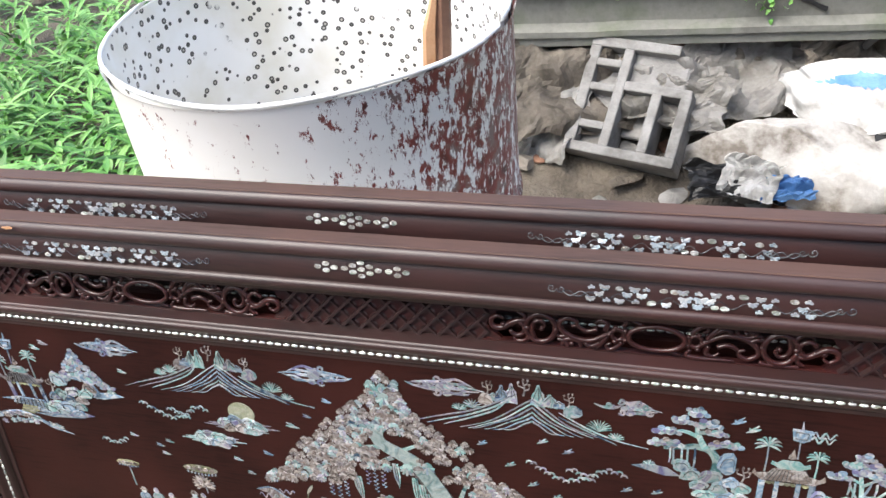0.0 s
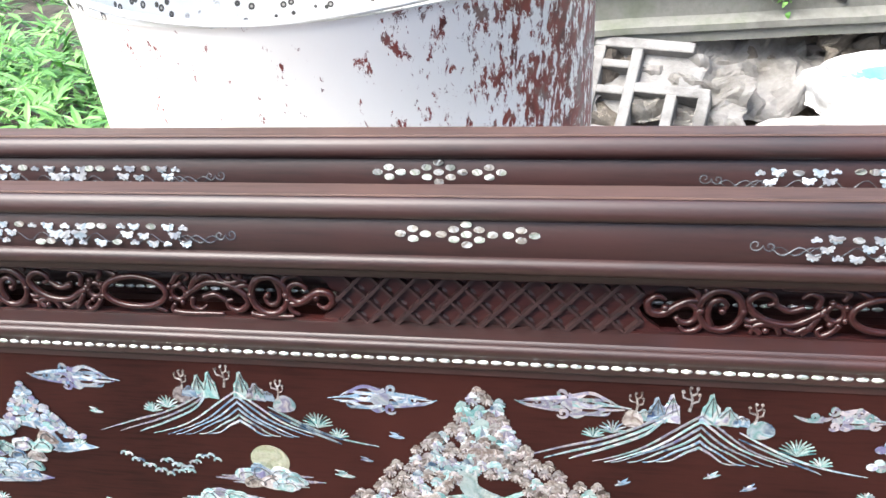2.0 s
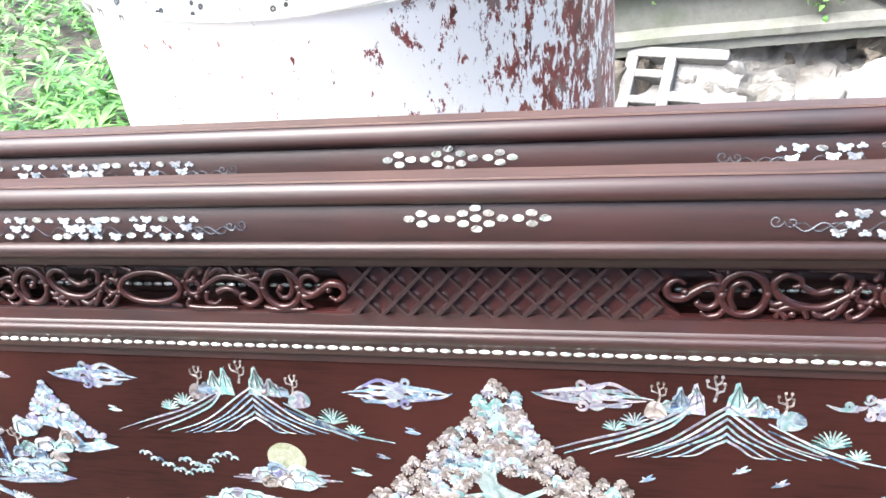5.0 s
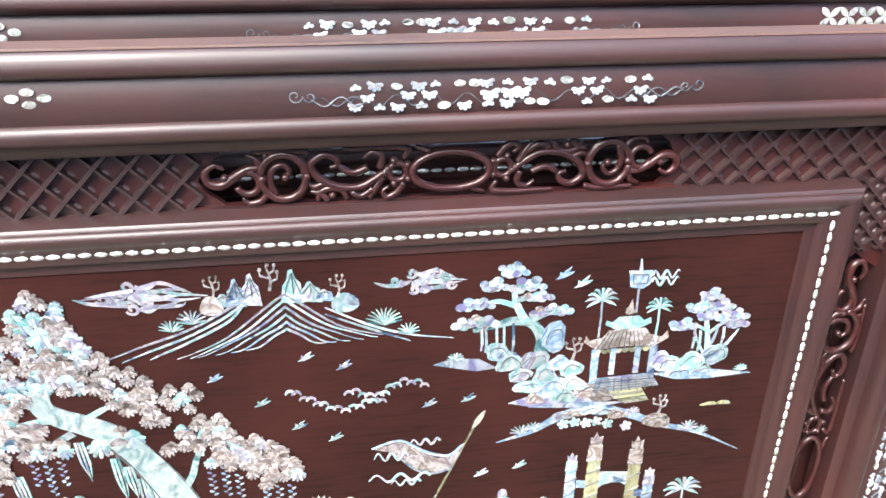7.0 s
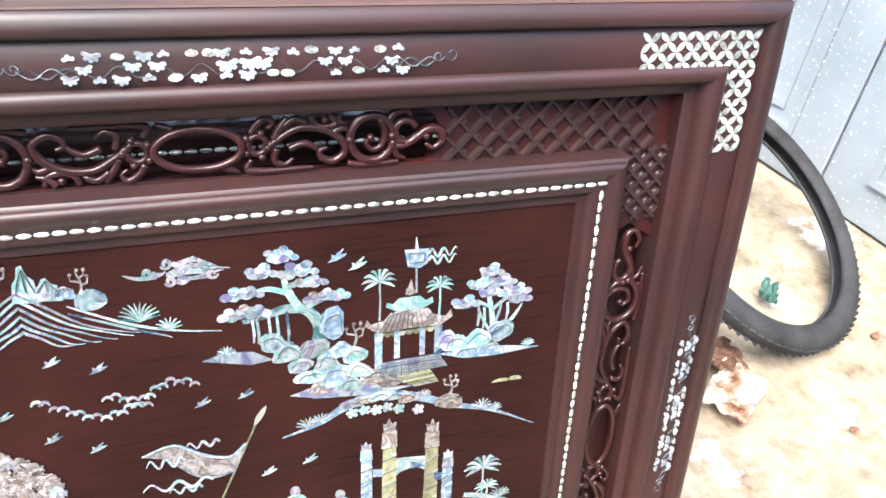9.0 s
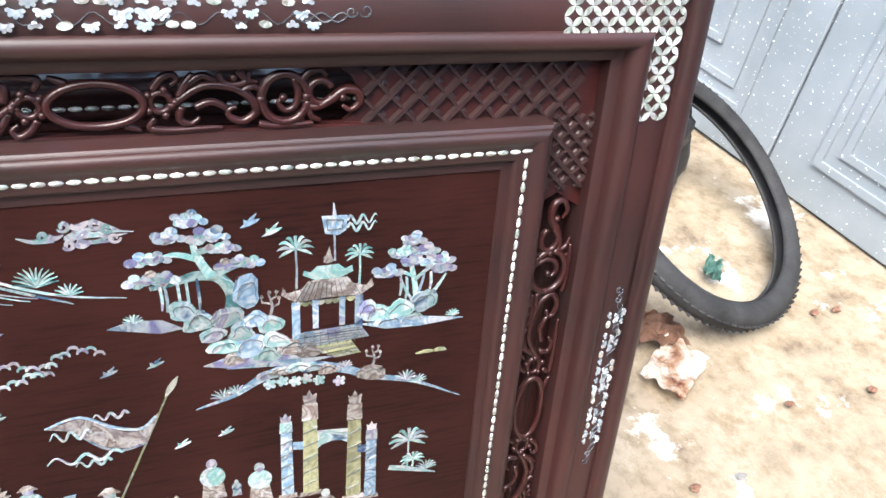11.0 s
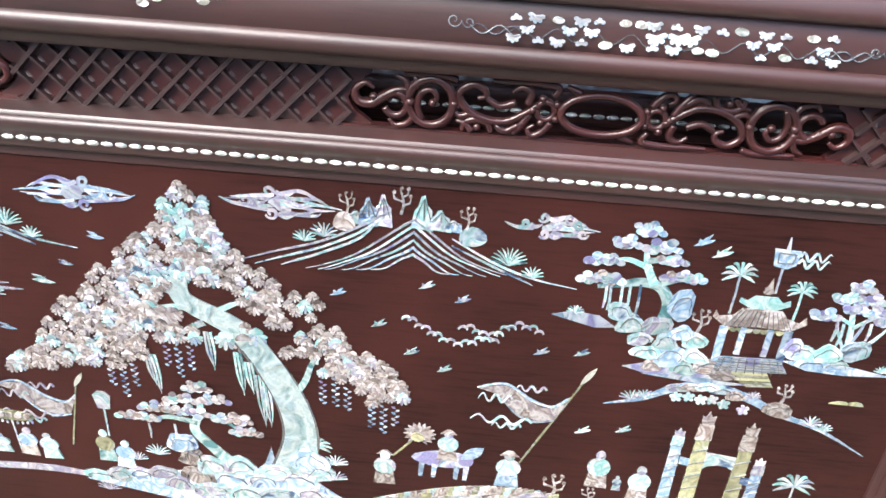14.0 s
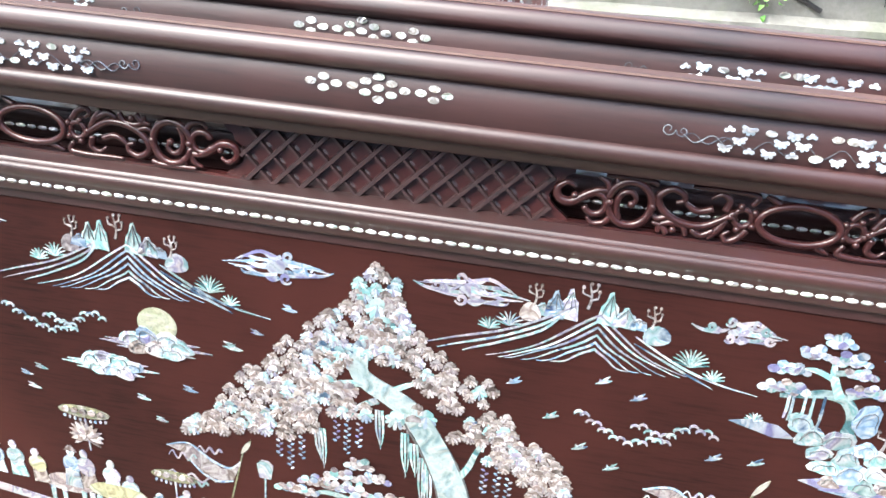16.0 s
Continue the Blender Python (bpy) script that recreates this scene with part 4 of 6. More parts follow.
def main_tree():
    trunk = inlay("inlaid_tree", lambda bm: ribbon(bm, smooth_line([(0.080, -0.398), (0.092, -0.345), (0.087, -0.300), (0.070, -0.255), (0.054, -0.224), (0.036, -0.198), (0.014, -0.182), (-0.006, -0.171), (-0.019, -0.158), (-0.019, -0.136), (-0.009, -0.104), (0.001, -0.078)], 8), (0.040, 0.033, 0.030, 0.027, 0.025, 0.023, 0.021, 0.020, 0.017, 0.009), 0, -0.0012), TRUNK, None, "great pearl tree with pale green trunk and pinkish leaves")
    inlay("bark_edge", lambda bm: [ribbon(bm, smooth_line([(0.080 + s * 0.021, -0.398), (0.092 + s * 0.0180, -0.345), (0.087 + s * 0.0165, -0.300), (0.070 + s * 0.0145, -0.255 + s * 0.004), (0.036 + s * 0.009, -0.198 + s * 0.0095)], 8), (0.006, 0.0035, 0.0030, 0.0018), 0, -0.0010) for s in (1, -1)], PEARL_LINE, trunk)
    inlay("root_foot", lambda bm: [plate(bm, [(0.06 + d, -0.36), (0.066 + d, -0.40), (0.04 + d * 1.6, -0.402), (0.052 + d, -0.388)]) for d in (0.0, 0.034)], PEARL_BLUE, trunk)
    for pts in ([(-0.014, -0.172), (-0.045, -0.178), (-0.075, -0.192), (-0.105, -0.215)], [(-0.018, -0.160), (-0.040, -0.150), (-0.055, -0.155)], [(-0.010, -0.130), (0.012, -0.112), (0.02, -0.09)], [(0.002, -0.19), (-0.02, -0.205), (-0.03, -0.225)], [(0.0, -0.185), (0.03, -0.165), (0.055, -0.150)], [(-0.06, -0.19), (-0.075, -0.222), (-0.1, -0.235)], [(0.084, -0.282), (0.098, -0.258), (0.106, -0.232), (0.118, -0.213), (0.14, -0.22)], [(0.108, -0.232), (0.112, -0.205), (0.118, -0.19)]):
        inlay("bough", lambda bm: ribbon(bm, smooth_line(pts, 5), (0.0085, 0.0055, 0.002)), PEARL_GREEN, trunk)
    crown = [(-0.004, -0.032), (0.011, -0.041), (0.023, -0.058), (0.035, -0.086), (0.051, -0.111), (0.061, -0.122), (0.088, -0.137), (0.109, -0.145), (0.125, -0.167), (0.107, -0.173), (0.080, -0.190), (0.060, -0.180), (0.041, -0.164), (0.019, -0.146), (-0.010, -0.136), (-0.030, -0.145), (-0.040, -0.168), (-0.060, -0.176), (-0.04, -0.190), (-0.012, -0.196), (-0.002, -0.222), (-0.032, -0.220), (-0.062, -0.212), (-0.064, -0.249), (-0.101, -0.264), (-0.124, -0.261), (-0.162, -0.271), (-0.183, -0.272), (-0.221, -0.289), (-0.224, -0.280), (-0.200, -0.254), (-0.184, -0.229), (-0.153, -0.202), (-0.143, -0.179), (-0.119, -0.158), (-0.095, -0.133), (-0.072, -0.109), (-0.048, -0.086), (-0.037, -0.072), (-0.014, -0.045)]
    strew(trunk, LEAVES, fill(crown, 0.0140), "leaf", (5, 3, 2.4, 0.7), (0.75, 1.1))
    strew(trunk, LEAVES, [(0.042, -0.196), (0.030, -0.204), (0.052, -0.204), (0.022, -0.212), (0.040, -0.214), (-0.012, -0.116), (0.008, -0.132), (-0.04, -0.186), (-0.028, -0.184), (-0.052, -0.182), (-0.066, -0.186), (-0.078, -0.192), (-0.060, -0.196), (-0.046, -0.198), (0.004, -0.098), (-0.016, -0.100), (0.014, -0.108), (-0.004, -0.080)], "leaf", (2, 1, 3, 3), (1.1, 1.5))
    crown = [(0.111, -0.176), (0.135, -0.188), (0.150, -0.205), (0.174, -0.217), (0.195, -0.238), (0.217, -0.267), (0.188, -0.273), (0.165, -0.280), (0.150, -0.262), (0.137, -0.252), (0.120, -0.246), (0.112, -0.240), (0.128, -0.226), (0.116, -0.214), (0.098, -0.222), (0.080, -0.222), (0.088, -0.202), (0.098, -0.190)]
    strew(trunk, LEAVES, fill(crown, 0.0120), "leaf", (5, 3, 2, 0.6), (0.75, 1.05))
    for x, z, l in ((0.116, -0.256, 0.036), (0.129, -0.250, 0.046), (0.141, -0.262, 0.034), (0.166, -0.280, 0.038), (0.178, -0.282, 0.046), (0.190, -0.282, 0.03), (-0.041, -0.228, 0.030), (-0.029, -0.230, 0.046), (-0.016, -0.226, 0.034), (-0.106, -0.260, 0.036), (-0.093, -0.258, 0.052), (-0.080, -0.258, 0.036)):
        tassel(trunk, x, z, l)
    for x, z, l in ((-0.058, -0.240, 0.056), (0.004, -0.202, 0.052), (0.032, -0.226, 0.060), (0.042, -0.238, 0.045), (0.052, -0.255, 0.075), (0.058, -0.270, 0.06), (-0.062, -0.244, 0.04)):
        hanging_root(trunk, x, z, l)
    return trunk


def pine(x, z, pts, pads, trunk_w, mats, roots=()):
    """A small tree of round leaf pads on forked branches."""
    t = inlay("inlaid_pine", lambda bm: [ribbon(bm, smooth_line(p, 6), (trunk_w * w, trunk_w * w * 0.8, trunk_w * w * 0.35)) for p, w in pts], PEARL_GREEN, None, "small pearl tree with rounded leaf pads")
    spots = []
    for cx, cz, rx, rz in pads:
        k = max(5, int(rx / 0.0042) * 2)
        for i in range(k):
            for j, f in enumerate((1.0, 0.6, 0.25)):
                a = 6.2832 * (i + 0.4 * j) / k
                if math.sin(a) > -0.55:
                    spots.append((cx + rx * f * math.cos(a), cz + rz * f * math.sin(a) + 0.001))
    strew(t, PAD, spots, "leaf_pad", mats, (0.75, 1.05))
    for a, b, l in roots:
        inlay("hanging_root", lambda bm: ribbon(bm, [(a, b), (a + 0.001, b - l * 0.6), (a, b - l)], (0.0024, 0.0026, 0.0016)), PEARL, t)
    return t


def palm(x, z, r, stem, parent=None, mat=None):
    def build(bm):
        for k in range(9):
            a = radians(-28 + 236 * k / 8)
            ribbon(bm, smooth_line([(x, z), (x + 0.6 * r * math.cos(a), z + 0.62 * r * math.sin(a) + 0.10 * r), (x + r * math.cos(a), z + 0.78 * r * math.sin(a) - 0.06 * r)], 4), (0.0012, 0.0029 * r / 0.016, 0.0003))
        ribbon(bm, [(x, z), (x + 0.0006, z - stem * 0.5), (x, z - stem)], (0.0020, 0.0018, 0.0022))
    return inlay("inlaid_palm", build, mat or PEARL_GREEN, parent, "small pearl palm")


def pavilion(x, z, d):
    """An open garden pavilion with two swept roofs, posts and a paved terrace."""
    def X(a):
        return x + d * a
    roof = inlay("inlaid_pavilion", lambda bm: plate(bm, [(X(a), z + b) for a, b in ((-0.043, -0.030), (-0.041, -0.022), (-0.037, -0.029), (-0.024, -0.026), (-0.018, -0.018), (0.018, -0.018), (0.024, -0.026), (0.036, -0.030), (0.041, -0.023), (0.043, -0.031), (0.030, -0.040), (0.0, -0.038), (-0.030, -0.040))]), PEARL_PINK, None, "pearl pavilion with curved roofs and paved terrace")
    inlay("upper_roof", lambda bm: plate(bm, [(X(a), z + b) for a, b in ((-0.023, -0.011), (-0.022, -0.006), (-0.016, -0.009), (-0.010, -0.003), (0.010, -0.003), (0.016, -0.009), (0.022, -0.006), (0.023, -0.012), (0.012, -0.0175), (-0.012, -0.0175))]), PEARL_GREEN, roof)
    inlay("finial", lambda bm: (plate(bm, blob(X(0.0), z + 0.002, 0.0055, 0.0045, ART)), plate(bm, [(X(-0.003), z + 0.004), (X(0.001), z + 0.016), (X(0.0035), z + 0.004)])), PEARL_PINK, roof)
    inlay("engraved_line", lambda bm: [ribbon(bm, [(X(-0.030 + 0.0055 * k), z - 0.039), (X(-0.019 + 0.0035 * k), z - 0.019)], (0.0006, 0.0004), -0.0015, -0.0024) for k in range(12)], PEARL_LINE, roof)
    inlay("valance", lambda bm: [plate(bm, arc(X(-0.028 + 0.007 * k), z - 0.041, 0.0038, 0.005, 180, 360, 7)) for k in range(9)], PEARL_GOLD, roof)
    for a, w, b in ((-0.030, 0.0075, -0.082), (-0.012, 0.0055, -0.072), (0.013, 0.0055, -0.072), (0.029, 0.0078, -0.082)):
        inlay("post", lambda bm: plate(bm, [(X(a - w / 2), z - 0.040), (X(a + w / 2), z - 0.040), (X(a + w / 2), z + b), (X(a - w / 2), z + b)]), PEARL_BLUE, roof)
    inlay("terrace", lambda bm: plate(bm, [(X(-0.026), z - 0.076), (X(0.030), z - 0.074), (X(0.040), z - 0.090), (X(-0.030), z - 0.094)]), PEARL_BLUE, roof)
    inlay("stair", lambda bm: [plate(bm, [(X(-0.020 + 0.006 * k), z - 0.094 - 0.0035 * k), (X(0.022 + 0.002 * k), z - 0.092 - 0.0035 * k), (X(0.024 + 0.002 * k), z - 0.0948 - 0.0035 * k), (X(-0.018 + 0.006 * k), z - 0.0970 - 0.0035 * k)]) for k in range(5)], PEARL_GOLD, roof)
    inlay("engraved_line", lambda bm: [ribbon(bm, [(X(-0.028 - 0.0005 * k), z - 0.078 - 0.003 * k), (X(0.031 + 0.0015 * k), z - 0.0765 - 0.003 * k)], (0.0005, 0.0005), -0.0015, -0.0024) for k in range(5)] + [ribbon(bm, [(X(-0.022 + 0.007 * k), z - 0.0755), (X(-0.024 + 0.0082 * k), z - 0.0925)], (0.0005, 0.0005), -0.0015, -0.0023) for k in range(8)], PEARL_LINE, roof)
    return roof


def island(d, off, whole):
    """Rocks, pines, palms, a flag and the pavilion; d = -1 mirrors it."""
    rnd = random.Random(31 if d > 0 else 47)

    def X(a):
        return d * a + off
    base = inlay("inlaid_shore", lambda bm: [plate(bm, [(X(a), b) for a, b in pts]) for pts in (
        [(0.331, -0.141), (0.350, -0.135), (0.375, -0.138), (0.392, -0.150), (0.372, -0.152), (0.350, -0.146)],
        [(0.405, -0.196), (0.43, -0.188), (0.45, -0.192), (0.50, -0.200), (0.47, -0.206), (0.43, -0.203)],
        [(0.425, -0.203), (0.47, -0.200), (0.525, -0.206), (0.49, -0.210)],
        [(0.55, -0.172), (0.60, -0.170), (0.656, -0.180), (0.61, -0.183), (0.575, -0.181)] if whole else [(0.50, -0.18), (0.55, -0.172), (0.58, -0.18)])], PEARL_BLUE, None, "pearl rock island")
    spots = [(0.392, -0.133, 0.013, 0.012), (0.404, -0.147, 0.015, 0.013), (0.446, -0.122, 0.013, 0.021), (0.428, -0.146, 0.014, 0.014), (0.415, -0.163, 0.012, 0.010), (0.452, -0.152, 0.011, 0.012), (0.440, -0.164, 0.013, 0.012), (0.466, -0.160, 0.014, 0.011), (0.424, -0.178, 0.013, 0.011), (0.446, -0.182, 0.016, 0.016), (0.470, -0.178, 0.013, 0.011), (0.462, -0.194, 0.013, 0.010), (0.484, -0.190, 0.014, 0.011), (0.432, -0.194, 0.011, 0.008), (0.500, -0.196, 0.013, 0.010)]
    if whole:
        spots += [(0.556, -0.158, 0.011, 0.012), (0.566, -0.163, 0.013, 0.014), (0.588, -0.162, 0.015, 0.013), (0.612, -0.156, 0.013, 0.017), (0.578, -0.174, 0.013, 0.008), (0.600, -0.174, 0.012, 0.008)]
    rocks(base, [(X(a), b, c, e) for a, b, c, e in spots], rnd)
    if not whole:
        cone = inlay("inlaid_pine", lambda bm: [ribbon(bm, smooth_line(p, 5), (0.016, 0.012, 0.004)) for p in ([(X(0.378), -0.150), (X(0.390), -0.120), (X(0.402), -0.095), (X(0.404), -0.068)], [(X(0.392), -0.118), (X(0.372), -0.112), (X(0.352), -0.122)], [(X(0.400), -0.110), (X(0.420), -0.108), (X(0.436), -0.120)])], PEARL_BLUE, None, "pointed pale blue pearl tree")
        strew(cone, PAD, fill([(X(0.404), -0.050), (X(0.388), -0.074), (X(0.372), -0.096), (X(0.340), -0.126), (X(0.366), -0.130), (X(0.384), -0.112), (X(0.394), -0.100), (X(0.412), -0.104), (X(0.440), -0.130), (X(0.450), -0.122), (X(0.428), -0.092), (X(0.414), -0.070)], 0.0072), "leaf_pad", (3, 5, 2, 0.3), (0.7, 1.0))
    else:
        pine(0, 0, [([(X(0.432), -0.140), (X(0.434), -0.118), (X(0.424), -0.100), (X(0.406), -0.096), (X(0.388), -0.100), (X(0.368), -0.104)], 1.7), ([(X(0.418), -0.098), (X(0.408), -0.078), (X(0.404), -0.058)], 1.2), ([(X(0.412), -0.082), (X(0.392), -0.074), (X(0.378), -0.076)], 0.8), ([(X(0.408), -0.074), (X(0.428), -0.070), (X(0.436), -0.074)], 0.8), ([(X(0.424), -0.096), (X(0.440), -0.090), (X(0.452), -0.092)], 0.8)],
         [(X(0.403), -0.046, 0.012, 0.009), (X(0.386), -0.060, 0.011, 0.008), (X(0.418), -0.062, 0.014, 0.009), (X(0.370), -0.078, 0.014, 0.006), (X(0.428), -0.074, 0.012, 0.006), (X(0.442), -0.090, 0.017, 0.007), (X(0.370), -0.098, 0.018, 0.008)], 0.0072, (3, 5, 1.5, 0.3), [(X(0.390), -0.098, 0.036), (X(0.397), -0.098, 0.040), (X(0.406), -0.098, 0.042), (X(0.376), -0.102, 0.026), (X(0.380), -0.102, 0.028)])
    grass(base, X(0.352), -0.137, 0.010, 8)
    pavilion(X(0.519), -0.097, d)
    palm(X(0.490), -0.080, 0.0165, 0.042, base)
    palm(X(0.548), -0.092, 0.0135, 0.032, base)
    twig(base, X(0.466), -0.148, 0.026)
    flag = inlay("inlaid_flag", lambda bm: (plate(bm, [(X(0.513), -0.051), (X(0.536), -0.052), (X(0.535), -0.066), (X(0.528), -0.0705), (X(0.516), -0.068)]), ribbon(bm, [(X(0.5245), -0.051), (X(0.5238), -0.039)], (0.0035, 0.0006)), ribbon(bm, [(X(0.5245), -0.070), (X(0.525), -0.096)], (0.0018, 0.0018))), PEARL_BLUE, None, "small square pearl flag on a pole")
    inlay("streamer", lambda bm: [ribbon(bm, [(X(0.536 + 0.027 * i / 20), -0.060 + q + 0.0042 * math.sin(i * 0.75)) for i in range(21)], (0.0022, 0.0022, 0.0006)) for q in (0.003, -0.004)], PEARL, flag)
    inlay("engraved_line", lambda bm: ribbon(bm, [(X(0.517), -0.054), (X(0.532), -0.055), (X(0.531), -0.064), (X(0.518), -0.064), (X(0.517), -0.054)], (0.0007, 0.0007), -0.0015, -0.0024), PEARL_LINE, flag)
    for a, b in ((0.452, -0.051), (0.470, -0.061)):
        dart(X(a), b, d, 1.15)
    if whole:
        pine(0, 0, [([(0.606, -0.158), (0.602, -0.130), (0.598, -0.108), (0.598, -0.092)], 1.2), ([(0.602, -0.124), (0.586, -0.116), (0.574, -0.120)], 0.7), ([(0.602, -0.128), (0.616, -0.116), (0.628, -0.116)], 0.7), ([(0.612, -0.156), (0.626, -0.138), (0.634, -0.124)], 0.7), ([(0.600, -0.150), (0.590, -0.130), (0.588, -0.120)], 0.6), ([(0.604, -0.150), (0.610, -0.130), (0.612, -0.118)], 0.6)],
             [(0.598, -0.086, 0.010, 0.008), (0.588, -0.098, 0.012, 0.007), (0.610, -0.098, 0.012, 0.007), (0.574, -0.118, 0.012, 0.008), (0.624, -0.110, 0.014, 0.008), (0.600, -0.108, 0.012, 0.006), (0.630, -0.120, 0.010, 0.006)], 0.0052, (4, 4, 2, 0.3), [(0.588, -0.122, 0.022), (0.594, -0.122, 0.026), (0.618, -0.12, 0.02)])
        grass(base, 0.644, -0.176, 0.009, 7)


def shore(d, off):
    def X(a):
        return d * a + off
    b = inlay("inlaid_bank", lambda bm: ribbon(bm, smooth_line([(X(0.395), -0.247), (X(0.430), -0.236), (X(0.455), -0.221), (X(0.488), -0.211), (X(0.530), -0.222), (X(0.565), -0.239), (X(0.610), -0.255), (X(0.661), -0.284)], 6), (0.0006, 0.005, 0.009, 0.011, 0.010, 0.007, 0.004, 0.0006)), PEARL_BLUE, None, "low pearl bank with grass")
    rnd = random.Random(3)
    rocks(b, [(X(a), c, 0.011, 0.007) for a, c in ((0.462, -0.219), (0.476, -0.216), (0.490, -0.214), (0.504, -0.217), (0.518, -0.222))], rnd)
    inlay("fringe", lambda bm: [plate(bm, moved(lobed(0.0065, 5, 0, 350, 0.4), X(a), c)) for a, c in ((0.463, -0.229), (0.487, -0.230), (0.510, -0.233), (0.530, -0.238), (0.475, -0.228), (0.498, -0.229))], PEARL, b)
    for a, c, r in ((0.420, -0.238, 0.014), (0.432, -0.234, 0.012), (0.535, -0.222, 0.010), (0.598, -0.250, 0.014), (0.612, -0.256, 0.012)):
        grass(b, X(a), c, r, 8, PEARL)
    rocks(b, [(X(0.563), -0.236, 0.014, 0.013)], rnd)
    twig(b, X(0.563), -0.226, 0.024)
    inlay("islet", lambda bm: (plate(bm, blob(X(0.618), -0.219, 0.009, 0.004, rnd, 14, 0.1, 0.1)), plate(bm, blob(X(0.634), -0.219, 0.008, 0.0045, rnd, 14, 0.1, 0.1))), PEARL_GOLD, b)


def gate():
    """Four carved pillars with capped tops, the inner pair gold, and an arch between."""
    g = inlay("inlaid_gate", lambda bm: plate(bm, [(0.506, -0.300), (0.542, -0.304), (0.542, -0.326), (0.538, -0.322), (0.532, -0.318), (0.522, -0.317), (0.512, -0.320), (0.507, -0.325)]), PEARL, None, "pearl gateway of four pillars, the inner two golden")
    for x, zt, zb, w, mat in ((0.4765, -0.270, -0.384, 0.013, PEARL_BLUE), (0.5005, -0.244, -0.386, 0.0165, PEARL_GOLD), (0.546, -0.254, -0.404, 0.0165, PEARL_GOLD), (0.5645, -0.300, -0.408, 0.013, PEARL_BLUE)):
        cap = 0.040 if mat is PEARL_GOLD else 0.026
        inlay("pillar", lambda bm: plate(bm, [(x - w * 0.42, zt - cap), (x + w * 0.42, zt - cap), (x + w * 0.5, zb), (x - w * 0.5, zb)]), mat, g)
        inlay("capital", lambda bm: (plate(bm, [(x - w * 0.5, zt - cap + 0.001), (x + w * 0.5, zt - cap + 0.001), (x + w * 0.45, zt - cap * 0.45), (x - w * 0.45, zt - cap * 0.45)]),
                                     plate(bm, [(x - w * 0.36, zt - cap * 0.44), (x + w * 0.36, zt - cap * 0.44), (x + w * 0.42, zt - cap * 0.15), (x + w * 0.2, zt - cap * 0.2), (x, zt), (x - w * 0.2, zt - cap * 0.2), (x - w * 0.42, zt - cap * 0.12)])), PEARL_PINK if mat is PEARL_GOLD else PEARL, g)
        inlay("foot", lambda bm: plate(bm, [(x - w * 0.7, zb + 0.001), (x + w * 0.7, zb + 0.001), (x + w * 0.78, zb - 0.005), (x - w * 0.78, zb - 0.005)]), PEARL_PINK, g)
        inlay("engraved_line", lambda bm: [ribbon(bm, [(x - w * 0.46, zb + (zt - cap - zb) * f), (x + w * 0.46, zb + (zt - cap - zb) * (f + 0.06))], (0.0006, 0.0006), -0.0015, -0.0024) for f in (0.12, 0.3, 0.48, 0.66, 0.84)], PEARL_LINE, g)
    for x, z in ((0.4885, -0.316), (0.555, -0.336)):
        inlay("side_wall", lambda bm: plate(bm, [(x - 0.0055, z + 0.006), (x + 0.0055, z + 0.004), (x + 0.0055, z - 0.006), (x - 0.0055, z - 0.004)]), PEARL_BLUE, g)


def plain_form(x, z, h, w, mats, hat=False, lean=0):
    """A plain upright shape: a flared base, a rounded middle and a small round top."""
    f = inlay("plain_form", lambda bm: plate(bm, moved([(-0.55 * w, 0), (0.55 * w, 0), (0.42 * w, h * 0.42), (-0.42 * w, h * 0.42)], x, z, lean)), mats[0], None, "plain upright pearl shape")
    inlay("middle", lambda bm: plate(bm, moved(arc(0, h * 0.56, 0.55 * w, h * 0.24, 0, 340, 16), x, z, lean)), mats[1], f)
    inlay("top", lambda bm: plate(bm, moved(arc(0, h * 0.88, 0.24 * w, h * 0.12, 0, 340, 12), x, z, lean)), mats[2], f)
    if hat:
        inlay("cap", lambda bm: plate(bm, moved([(-0.42 * w, h * 0.9), (0.42 * w, h * 0.9), (0.12 * w, h * 1.04), (-0.12 * w, h * 1.04)], x, z, lean)), PEARL_PINK, f)
    return f


def low_form(x, z, l, h, mats):
    """A plain long shape on short supports."""
    f = inlay("plain_form", lambda bm: plate(bm, blob(x, z + h * 0.62, l * 0.5, h * 0.3, ART, 18, 0.06, 0.9)), mats[0], None, "plain long pearl shape")
    inlay("support", lambda bm: [plate(bm, [(x + a * l, z + h * 0.45), (x + (a + 0.1) * l, z + h * 0.45), (x + (a + 0.07) * l, z), (x + a * l, z)]) for a in (-0.42, -0.2, 0.18, 0.34)], mats[1], f)
    return f


